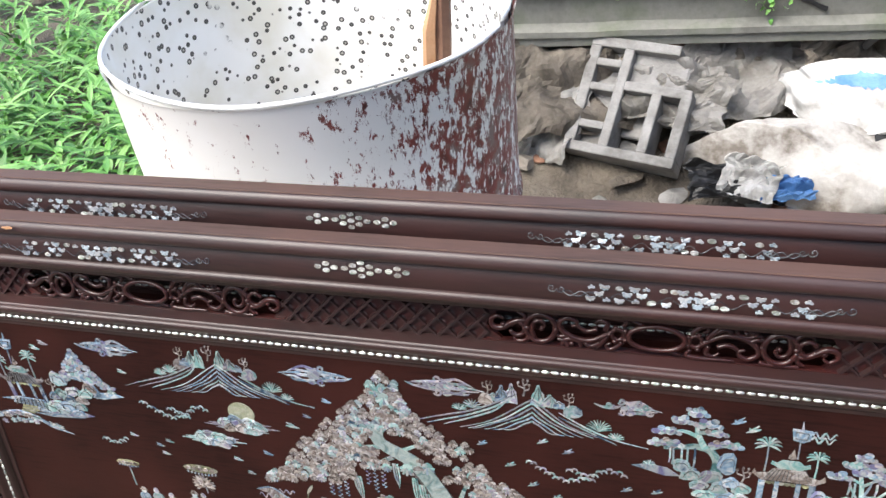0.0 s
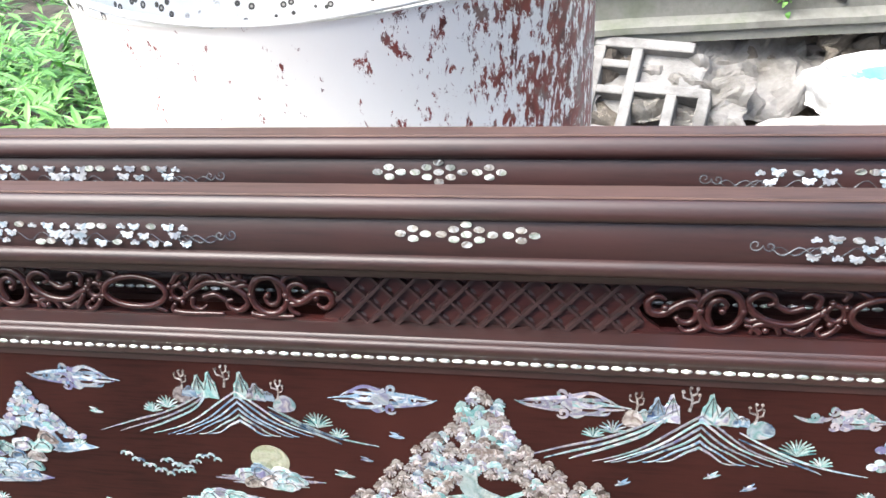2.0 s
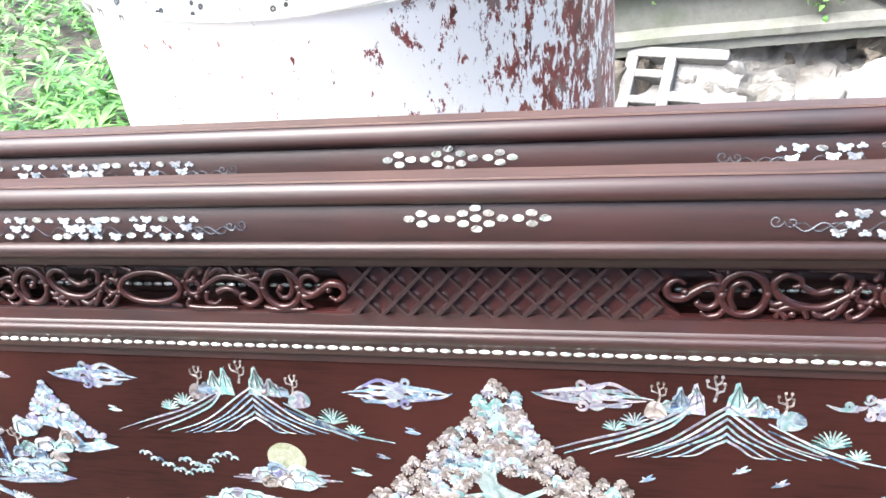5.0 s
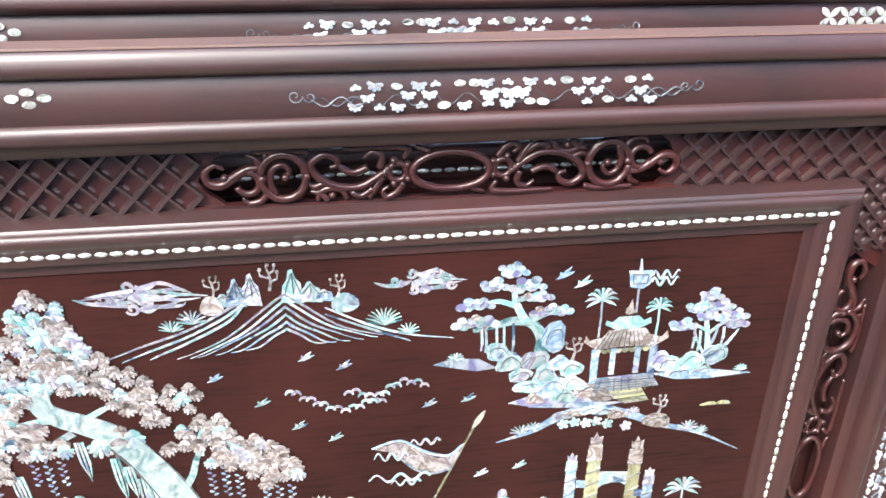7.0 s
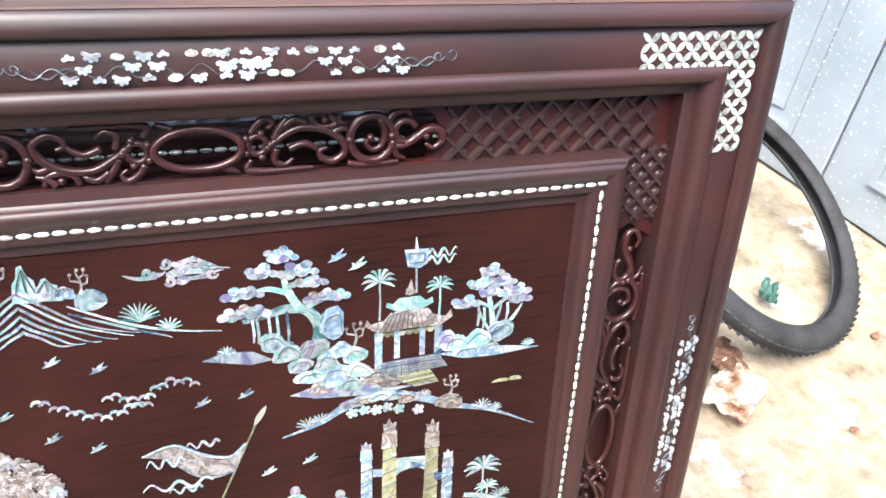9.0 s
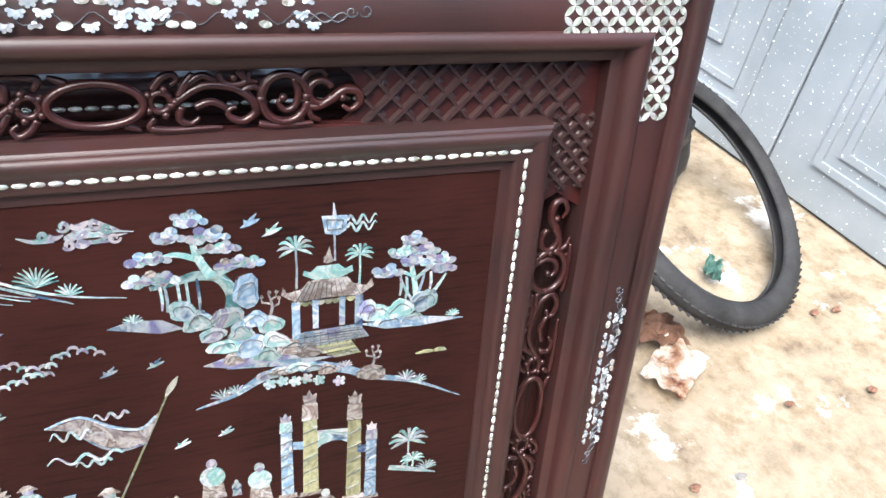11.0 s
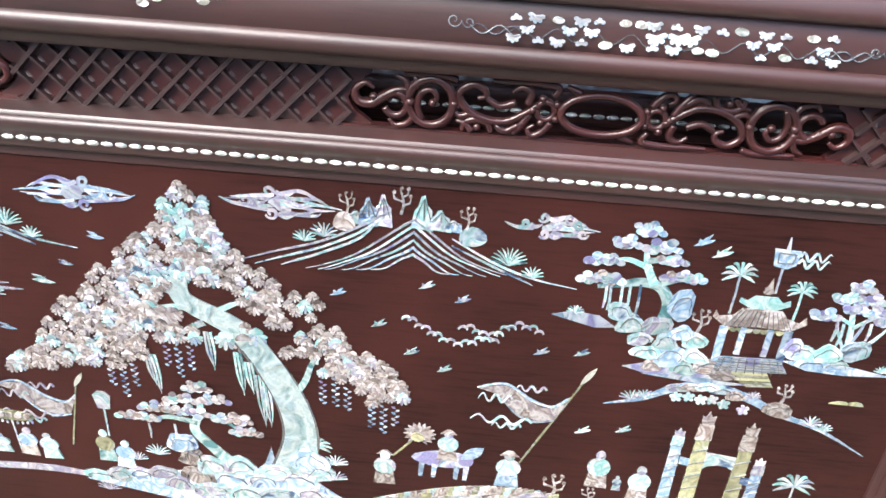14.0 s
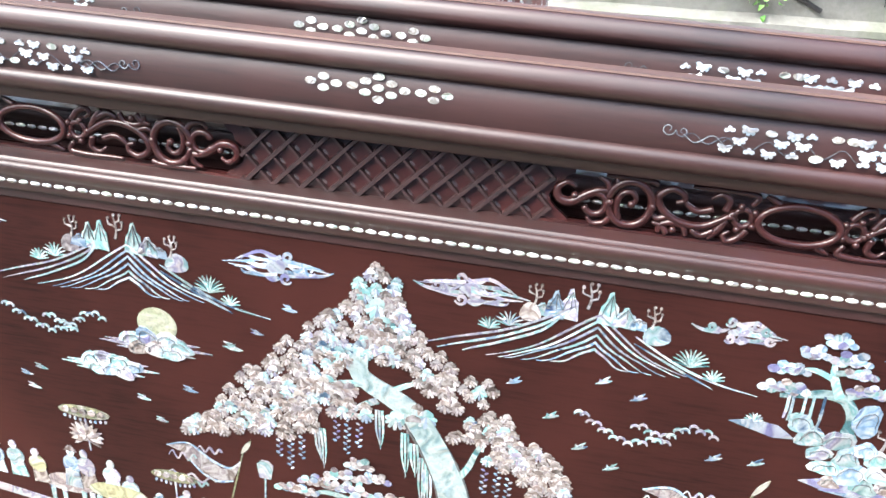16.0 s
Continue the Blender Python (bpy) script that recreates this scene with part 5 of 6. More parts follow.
def banner(x0, z0, x1, z1, d):
    """A long pennant on a slanted pole, with curling streamers."""
    p = inlay("inlaid_banner", lambda bm: (ribbon(bm, [(x0, z0), (x1, z1)], (0.0022, 0.0018)), plate(bm, moved(lens(0.026, 0.0058), x1 + d * 0.004, z1 + 0.008, 60 if d > 0 else 120))), PEARL_GOLD, None, "pearl pennant on a slanted pole")
    bx, bz = x0 + (x1 - x0) * 0.74, z0 + (z1 - z0) * 0.74
    inlay("pennant", lambda bm: plate(bm, [(bx + d * a, bz + b) for a, b in ((0.004, 0.012), (-0.010, -0.004), (-0.022, -0.006), (-0.034, 0.002), (-0.048, 0.016), (-0.062, 0.020), (-0.088, 0.014), (-0.070, 0.008), (-0.058, -0.004), (-0.044, -0.018), (-0.024, -0.024), (-0.008, -0.020))]), PEARL_PINK, p)
    inlay("pennant_edge", lambda bm: [ribbon(bm, smooth_line([(bx + d * a, bz + b) for a, b in ln], 5), (0.0015, 0.0028, 0.001)) for ln in (((0.002, 0.010), (-0.012, -0.003), (-0.034, 0.004), (-0.06, 0.022), (-0.088, 0.014)), ((-0.008, -0.021), (-0.028, -0.026), (-0.046, -0.018), (-0.060, -0.002)))], PEARL_BLUE, p)
    inlay("streamer", lambda bm: [ribbon(bm, [(bx + d * (a - l * i / 26), bz + b + 0.0052 * math.sin(i * 0.62) * (1 if l > 0.03 else 0.7)) for i in range(27)], (0.0026, 0.0026, 0.0008)) for a, b, l in ((-0.030, -0.028, 0.062), (-0.052, 0.002, 0.034), (-0.020, 0.018, 0.030), (-0.04, -0.036, 0.03))], PEARL, p)
    return p


def parasol(x, z, w, foot):
    p = inlay("inlaid_parasol", lambda bm: plate(bm, arc(x, z, w / 2, w * 0.13, 0, 345, 24)), PEARL_GOLD, None, "pearl parasol with hanging drops")
    inlay("canopy_marks", lambda bm: [plate(bm, arc(x - w * 0.34 + w * 0.17 * k, z + w * 0.02, w * 0.075, w * 0.06, 0, 320, 9), -0.001, -0.0022) for k in range(5)], PEARL_PINK, p)
    inlay("drop", lambda bm: [plate(bm, arc(x - w * 0.4 + w * 0.1 * k, z - w * (0.15 + 0.05 * math.sin(math.pi * k / 8)), w * 0.028, w * 0.04, 0, 315, 8)) for k in range(9)], PEARL_BLUE, p)
    inlay("pole", lambda bm: ribbon(bm, [(x, z - w * 0.1), (x, foot)], (0.0018, 0.0018)), PEARL, p)


def picture():
    mountain(0.200, -0.056)
    mountain(-0.263, -0.057)
    cloud(0.082, -0.047, 0.105, 1, PEARL)
    cloud(-0.106, -0.053, 0.110, -1, PEARL_BLUE)
    cloud(0.320, -0.048, 0.080, 1, PEARL, True)
    cloud(-0.448, -0.046, 0.105, 1, PEARL_BLUE)
    m = inlay("inlaid_moon", lambda bm: plate(bm, arc(-0.238, -0.142, 0.022, 0.022, 0, 352, 40)), MOON, None, "pale yellow pearl moon among clouds")
    for cx, cz, w, seed in ((-0.241, -0.171, 0.095, 2), (-0.298, -0.209, 0.085, 4)):
        rnd = random.Random(seed)
        c = inlay("inlaid_cloud_bank", lambda bm: [ribbon(bm, [(cx - w * e, cz + b), (cx, cz + b * 0.6), (cx + w * f, cz + b)], (0.0004, 0.011, 0.0004)) for e, f, b in ((0.62, 0.66, 0.002), (0.5, 0.45, -0.007), (0.4, 0.52, 0.009), (0.7, 0.3, -0.002))], PEARL, None, "soft pearl cloud bank")
        rocks(c, [(cx + w * a, cz + b, w * 0.15, w * 0.13) for a, b in ((-0.28, 0.004), (-0.1, 0.010), (0.12, 0.008), (0.28, 0.002), (0.0, -0.005), (0.18, -0.007), (-0.2, -0.006))], rnd)
    for p in ((0.132, -0.138), (0.214, -0.121), (0.248, -0.134), (0.171, -0.172), (0.203, -0.204), (0.327, -0.189), (0.365, -0.186), (0.236, -0.223), (0.380, -0.288), (0.420, -0.281)):
        dart(*p)
    for x, z, s in ((-0.093, -0.096, 1.0), (-0.128, -0.131, 0.9), (-0.155, -0.155, 1.4), (-0.207, -0.222, 1.1), (-0.264, -0.245, 1.0), (-0.245, -0.272, 0.9), (-0.399, -0.258, 1.0), (-0.385, -0.228, 1.0), (-0.43, -0.087, 1.0), (-0.405, -0.24, 0.9), (-0.45, -0.225, 0.9)):
        dart(x, z, -1, s)
    wave_chain([(0.191, -0.157), (0.218, -0.176), (0.246, -0.189), (0.275, -0.178), (0.300, -0.160), (0.323, -0.165)])
    wave_chain([(0.244, -0.167), (0.262, -0.170), (0.285, -0.186)])
    wave_chain([(-0.418, -0.142), (-0.392, -0.160), (-0.362, -0.173), (-0.335, -0.160), (-0.315, -0.143), (-0.296, -0.148)])
    wave_chain([(-0.372, -0.152), (-0.355, -0.157), (-0.335, -0.170)])
    wave_chain([(-0.52, -0.24), (-0.495, -0.252), (-0.47, -0.240)])
    island(1, 0.0, True)
    island(-1, -0.111, False)
    shore(1, 0.0)
    shore(-1, -0.18)
    gate()
    palm(0.606, -0.336, 0.022, 0.045)
    palm(0.612, -0.366, 0.014, 0.01)
    grass(None, 0.628, -0.384, 0.015, 9)
    inlay("inlaid_bank", lambda bm: ribbon(bm, [(0.585, -0.372), (0.605, -0.378), (0.64, -0.392)], (0.006, 0.007, 0.001)), PEARL, None, "low pearl bank")
    main_tree()
    rnd = random.Random(9)
    # small pine at the great tree's foot
    pine(0, 0, [([(0.020, -0.398), (-0.004, -0.370), (-0.022, -0.345), (-0.014, -0.318), (-0.012, -0.296)], 1.9), ([(-0.018, -0.335), (-0.05, -0.330), (-0.072, -0.338)], 0.9), ([(-0.014, -0.320), (0.010, -0.326), (0.030, -0.342)], 0.9)],
         [(-0.014, -0.284, 0.013, 0.010), (-0.034, -0.304, 0.016, 0.010), (0.004, -0.300, 0.014, 0.009), (-0.058, -0.320, 0.022, 0.009), (-0.086, -0.336, 0.022, 0.007), (0.022, -0.326, 0.018, 0.009), (0.034, -0.344, 0.014, 0.008), (-0.026, -0.322, 0.020, 0.010)], 0.0078, (2, 1, 2.2, 4), [(-0.075, -0.342, 0.024), (-0.045, -0.34, 0.03)])
    heap = inlay("inlaid_rockery", lambda bm: plate(bm, [(-0.165, -0.446), (-0.12, -0.425), (-0.06, -0.418), (0.02, -0.40), (0.10, -0.402), (0.13, -0.428), (0.162, -0.448), (0.09, -0.462), (-0.05, -0.466)]), PEARL_BLUE, None, "heap of rounded pearl rocks")
    rocks(heap, [(-0.148, -0.440, 0.018, 0.012), (-0.122, -0.436, 0.017, 0.014), (-0.095, -0.430, 0.016, 0.013), (-0.068, -0.424, 0.018, 0.014), (-0.040, -0.372, 0.017, 0.020), (-0.030, -0.394, 0.018, 0.016), (-0.008, -0.404, 0.021, 0.017), (0.024, -0.402, 0.022, 0.018), (0.060, -0.404, 0.022, 0.014), (0.100, -0.380, 0.020, 0.024), (0.110, -0.398, 0.018, 0.018), (0.086, -0.412, 0.021, 0.015), (0.048, -0.420, 0.022, 0.016), (0.012, -0.424, 0.022, 0.018), (-0.024, -0.424, 0.022, 0.018), (-0.050, -0.438, 0.020, 0.014), (-0.014, -0.444, 0.024, 0.017), (0.028, -0.446, 0.025, 0.018), (0.066, -0.440, 0.022, 0.016), (0.100, -0.434, 0.022, 0.013), (0.128, -0.444, 0.022, 0.010)], rnd)
    palm(0.108, -0.352, 0.017, 0.024, heap)
    for x, z, r in ((0.128, -0.378, 0.017), (0.128, -0.402, 0.016), (-0.07, -0.392, 0.018), (-0.095, -0.404, 0.014)):
        grass(heap, x, z, r, 9, PEARL)
    grass(heap, -0.14, -0.462, 0.018, 9, PEARL)
    # bridge
    def on(f):
        return 0.140 + 0.222 * f, -0.448 + 0.056 * math.sin(math.pi * min(f * 0.62, 1.0)) + 0.0
    br = inlay("inlaid_bridge", lambda bm: ribbon(bm, [(on(k / 20)[0], on(k / 20)[1] - 0.013) for k in range(21)], (0.006, 0.007, 0.007)), PEARL_BLUE, None, "arched pearl plank bridge")
    for k in range(34):
        x, z = on(k / 33)
        inlay("plank", lambda bm: [plate(bm, moved([(-0.0062, -0.0048), (0.0052, -0.0034), (0.0062, 0.0048), (-0.0052, 0.0034)], x + 0.002 * q, z + 0.0085 * q - 0.002, 12)) for q in (0, -0.9, 0.7)], (PEARL_PINK, PEARL_GOLD, PEARL, PEARL_PINK)[k % 4], br)
    for f in (0.3, 0.42, 0.62, 0.74):
        x, z = on(f)
        inlay("pile", lambda bm: plate(bm, [(x - 0.004, z - 0.015), (x + 0.004, z - 0.015), (x + 0.004, z - 0.032), (x - 0.004, z - 0.032)]), PEARL_BLUE, br)
    inlay("water_line", lambda bm: [ribbon(bm, [(0.19 + 0.012 * (k % 3) + 0.004 * k, -0.420 - 0.0042 * k), (0.30 - 0.01 * (k % 4), -0.424 - 0.0038 * k)], (0.0004, 0.0009, 0.0004)) for k in range(10)], PEARL_PINK, br)
    rk = inlay("inlaid_bank", lambda bm: ribbon(bm, smooth_line([(0.330, -0.424), (0.36, -0.424), (0.42, -0.414), (0.47, -0.424), (0.54, -0.442), (0.60, -0.452)], 5), (0.002, 0.010, 0.006, 0.005, 0.004, 0.0008)), PEARL, None, "low pearl bank with rocks and grass")
    rocks(rk, [(0.344, -0.402, 0.017, 0.018), (0.366, -0.412, 0.016, 0.014), (0.386, -0.410, 0.014, 0.014), (0.404, -0.406, 0.014, 0.015), (0.350, -0.422, 0.016, 0.010), (0.376, -0.426, 0.015, 0.009), (0.484, -0.424, 0.012, 0.011)], rnd)
    twig(rk, 0.360, -0.394, 0.036)
    twig(rk, 0.398, -0.394, 0.022)
    twig(rk, 0.484, -0.414, 0.018)
    for x, z, r in ((0.436, -0.408, 0.013), (0.500, -0.430, 0.013), (0.53, -0.436, 0.014), (0.56, -0.446, 0.014)):
        grass(rk, x, z, r, 9, PEARL)
    # plain forms on the bridge and the far bank
    plain_form(0.181, -0.398, 0.050, 0.022, (PEARL_PINK, PEARL, PEARL), True)
    low_form(0.243, -0.380, 0.062, 0.046, (PEARL_BLUE, PEARL_BLUE))
    plain_form(0.246, -0.352, 0.044, 0.020, (PEARL_PINK, PEARL, PEARL_BLUE), True)
    inlay("plain_form", lambda bm: plate(bm, moved(lens(0.030, 0.014), 0.272, -0.338, 40)), PEARL_BLUE, None, "plain slanted pearl oval")
    plain_form(0.311, -0.382, 0.052, 0.024, (PEARL_BLUE, PEARL, PEARL), True)
    plain_form(0.404, -0.368, 0.054, 0.022, (PEARL_PINK, PEARL_GREEN, PEARL))
    plain_form(0.449, -0.384, 0.054, 0.022, (PEARL_PINK, PEARL, PEARL))
    plain_form(0.426, -0.370, 0.022, 0.009, (PEARL, PEARL, PEARL))
    plain_form(0.516, -0.432, 0.046, 0.020, (PEARL, PEARL_PINK, PEARL_GREEN))
    fan = inlay("inlaid_fan", lambda bm: plate(bm, arc(0.216, -0.316, 0.010, 0.010, -60, 230, 18)), PEARL_PINK, None, "pleated pearl fan on a handle")
    for a in range(-60, 245, 22):
        inlay("blade", lambda bm: plate(bm, moved(lens(0.017, 0.0052), 0.216 + 0.0085 * math.cos(radians(a)), -0.316 + 0.0085 * math.sin(radians(a)), a), -0.0006, -0.0014), PEARL_PINK, fan)
    inlay("fan_middle", lambda bm: (plate(bm, arc(0.214, -0.320, 0.007, 0.006, 0, 340, 12), -0.001, -0.0024), ribbon(bm, [(0.208, -0.328), (0.190, -0.352)], (0.002, 0.002))), PEARL_GOLD, fan)
    banner(0.318, -0.352, 0.372, -0.222, 1)
    banner(-0.172, -0.392, -0.150, -0.296, 1)
    parasol(-0.343, -0.283, 0.064, -0.34)
    parasol(-0.238, -0.354, 0.060, -0.41)
    parasol(-0.486, -0.296, 0.045, -0.35)
    lan = inlay("inlaid_lantern", lambda bm: plate(bm, [(-0.134, -0.308), (-0.128, -0.302), (-0.120, -0.302), (-0.114, -0.308), (-0.117, -0.328), (-0.131, -0.328)]), PEARL, None, "pearl lantern on a pole")
    inlay("pole", lambda bm: ribbon(bm, [(-0.124, -0.328), (-0.125, -0.37)], (0.002, 0.002)), PEARL, lan)
    for x, z, h in ((-0.448, -0.405, 0.055), (-0.418, -0.408, 0.052), (-0.375, -0.404, 0.062), (-0.352, -0.402, 0.060), (-0.322, -0.404, 0.054), (-0.300, -0.412, 0.044), (-0.228, -0.416, 0.044), (-0.200, -0.418, 0.04), (-0.132, -0.412, 0.05), (-0.112, -0.42, 0.044), (-0.478, -0.405, 0.05), (-0.26, -0.416, 0.03)):
        plain_form(x, z, h, 0.021, (ART.choice((PEARL_PINK, PEARL, PEARL_GREEN)), ART.choice((PEARL, PEARL_GOLD, PEARL_BLUE)), PEARL), ART.random() < 0.4, ART.uniform(-5, 5))
    low_form(-0.315, -0.432, 0.075, 0.05, (PEARL_GOLD, PEARL_GREEN))
    low_form(-0.380, -0.432, 0.070, 0.05, (PEARL_PINK, PEARL))
    fan = inlay("inlaid_fan", lambda bm: plate(bm, arc(-0.345, -0.318, 0.013, 0.013, -40, 220, 18)), PEARL_PINK, None, "pleated pearl fan")
    for a in range(-40, 225, 20):
        inlay("blade", lambda bm: plate(bm, moved(lens(0.022, 0.0062), -0.345 + 0.011 * math.cos(radians(a)), -0.318 + 0.011 * math.sin(radians(a)), a), -0.0006, -0.0014), PEARL_PINK, fan)
    inlay("inlaid_bank", lambda bm: ribbon(bm, smooth_line([(-0.62, -0.44), (-0.5, -0.43), (-0.35, -0.444), (-0.2, -0.436), (-0.1, -0.45)], 6), (0.002, 0.012, 0.010, 0.010, 0.002)), PEARL, None, "low pearl bank")


picture()


# ---- yard ----
def sheet(name, mat, x0, x1, y0, y1, n, height, kind="structure", label=""):
    bm = bmesh.new()
    g = [[bm.verts.new((x0 + (x1 - x0) * i / n, y0 + (y1 - y0) * j / n, height(x0 + (x1 - x0) * i / n, y0 + (y1 - y0) * j / n))) for i in range(n + 1)] for j in range(n + 1)]
    for j in range(n):
        for i in range(n):
            bm.faces.new((g[j][i], g[j][i + 1], g[j + 1][i + 1], g[j + 1][i]))
    return tagged(part(name, bm, mat, None, "", True), label, name, "", kind)


bm = bmesh.new()
xs = [-400, -60, -12, *[-6 + 0.25 * i for i in range(49)], 12, 60, 400]
g = [[bm.verts.new((x, y, 0.012 * noise.noise(Vector((x, y, 0))) if abs(x) < 7 and abs(y) < 7 else 0)) for x in xs] for y in xs]
for j in range(len(xs) - 1):
    for i in range(len(xs) - 1):
        bm.faces.new((g[j][i], g[j][i + 1], g[j + 1][i + 1], g[j + 1][i]))
tagged(part("ground", bm, YARD, None, "", True), "sandy worn concrete yard with pale patches", "ground", "", "structure")
sheet("soil_bed", SOIL, -6.0, -0.62, 0.95, 8.0, 40, lambda x, y: 0.03 + 0.03 * noise.noise(Vector((x * 2, y * 2, 3))), "structure", "dark garden soil under the weeds")


def heap_height(x, y):
    s = min(max((y - 1.35) / 0.9, 0), 1)
    return 0.02 + 0.30 * s * s * (3 - 2 * s) + 0.05 * noise.noise(Vector((x * 4, y * 4, 1))) + 0.02 * noise.noise(Vector((x * 13, y * 13, 2)))


sheet("rubble_bed", SOIL, -0.5, 3.2, 1.25, 3.0, 90, heap_height, "structure", "dark earth and rubble heaped under the beam")
bm = bmesh.new()
box(bm, -0.35, 4.0, 2.55, 2.75, 0, 1.0)
tagged(part("wall_north", bm, CONCRETE), "rough grey garden wall behind the beam", "wall", "", "structure")
# unseen wall, added so the glossy panels reflect neutral grey instead of sand
bm = bmesh.new()
box(bm, -6, 6, -2.4, -2.2, 0, 2.4)
tagged(part("reflection_wall", bm, simple("added_wall_grey", ((0.3, (0.20, 0.20, 0.21)), (0.7, (0.27, 0.27, 0.28))), 2, 0.9)), "plain grey wall added out of view for the panels to reflect", "wall", "", "structure")


def drum():
    d = thing("steel_drum", Matrix.Translation((-0.236, 0.490, 0)), "open white-painted steel drum flaking to red rust", "drum")
    R, H, k = 0.336, 1.08, 72
    bm = bmesh.new()
    prof = [(R - 0.02, 0.0), (R, 0.01), (R, 0.35), (R + 0.006, 0.36), (R, 0.37), (R, 0.70), (R + 0.006, 0.71), (R, 0.72), (R, H - 0.02), (R + 0.005, H - 0.012)]
    rows = [[bm.verts.new(((r + 0.004 * math.sin(3 * 6.2832 * i / k + 1)) * math.cos(6.2832 * i / k), (r + 0.004 * math.sin(3 * 6.2832 * i / k + 1)) * math.sin(6.2832 * i / k), z)) for i in range(k)] for r, z in prof]
    for a, b in zip(rows, rows[1:]):
        for i in range(k):
            bm.faces.new((a[i], a[(i + 1) % k], b[(i + 1) % k], b[i]))
    part("shell", bm, DRUM, d, "flaking white paint over rust", True)
    bm = bmesh.new()
    prof = [(R - 0.004, H - 0.012), (R - 0.006, H - 0.1), (R - 0.006, 0.35), (R - 0.006, 0.06), (0.001, 0.06)]
    rows = [[bm.verts.new((r * math.cos(6.2832 * i / k), r * math.sin(6.2832 * i / k), z)) for i in range(k)] for r, z in prof]
    for a, b in zip(rows, rows[1:]):
        for i in range(k):
            bm.faces.new((a[i], a[(i + 1) % k], b[(i + 1) % k], b[i]))
    part("lining", bm, DRUM_IN, d, "white inner wall with dark ring spots", True)
    bm = bmesh.new()
    tube(bm, [((R - 0.001) * math.cos(6.2832 * i / k), (R - 0.001) * math.sin(6.2832 * i / k), H - 0.008 + 0.003 * math.sin(5 * 6.2832 * i / k)) for i in range(k)], (0.0038,), 8, True)
    part("rim", bm, simple("rim_paint", ((0.28, (0.4, 0.2, 0.15)), (0.36, (0.74, 0.73, 0.7)), (0.7, (0.82, 0.82, 0.8))), 14, 0.5), d, "rolled rim", True)
    return d


drum()


def beam():
    t = thing("concrete_beam", Matrix.Translation((0.9, 1.85, 0.0)), "grey weathered concrete beam with a moulded ledge", "beam")
    bm = bmesh.new()
    prof = [(0.0, 0.0), (0.0, 0.03), (-0.012, 0.035), (-0.012, 0.055), (0.0, 0.062), (0.02, 0.075), (0.02, 0.185), (-0.02, 0.195), (-0.02, 0.24), (0.24, 0.24), (0.24, 0.0)]
    k = 40
    rows = [[bm.verts.new((-2.2 + 4.4 * i / k, y + 0.003 * noise.noise(Vector((i, y * 9, 0))), z + 0.445 + 0.030 * (-2.2 + 4.4 * i / k) + 0.004 * noise.noise(Vector((i * 0.7, z * 9, 5))))) for i in range(k + 1)] for y, z in prof]
    for a, b in zip(rows, rows[1:] + rows[:1]):
        for i in range(k):
            bm.faces.new((a[i], a[i + 1], b[i + 1], b[i]))
    bm.faces.new([r[0] for r in rows])
    bm.faces.new([r[-1] for r in rows][::-1])
    bmesh.ops.recalc_face_normals(bm, faces=bm.faces)
    part("beam_body", bm, CONCRETE, t)
    bm = bmesh.new()
    rc = random.Random(8)
    tube(bm, [(-0.28 + 0.024 * k, 0.017, 0.645 - 0.0105 * k + rc.uniform(-0.006, 0.006)) for k in range(11)], (0.0025, 0.0045, 0.008), 5)
    part("crack", bm, BLACK_PLASTIC, t, "dark open crack")
    bm = bmesh.new()
    tube(bm, [(0.13 + rc.uniform(-0.006, 0.006), 0.018, 0.66 - 0.013 * k) for k in range(8)], (0.002, 0.003, 0.002), 5)
    part("crack", bm, BLACK_PLASTIC, t, "dark open crack")
    for x in (-1.9, 1.9):
        bm = bmesh.new()
        box(bm, x - 0.12, x + 0.12, 0.03, 0.23, 0.0, 0.449 + 0.030 * x)
        bevelled(bm, 0.01)
        part("support", bm, CONCRETE, t, "rough concrete pier")
    return t


beam()


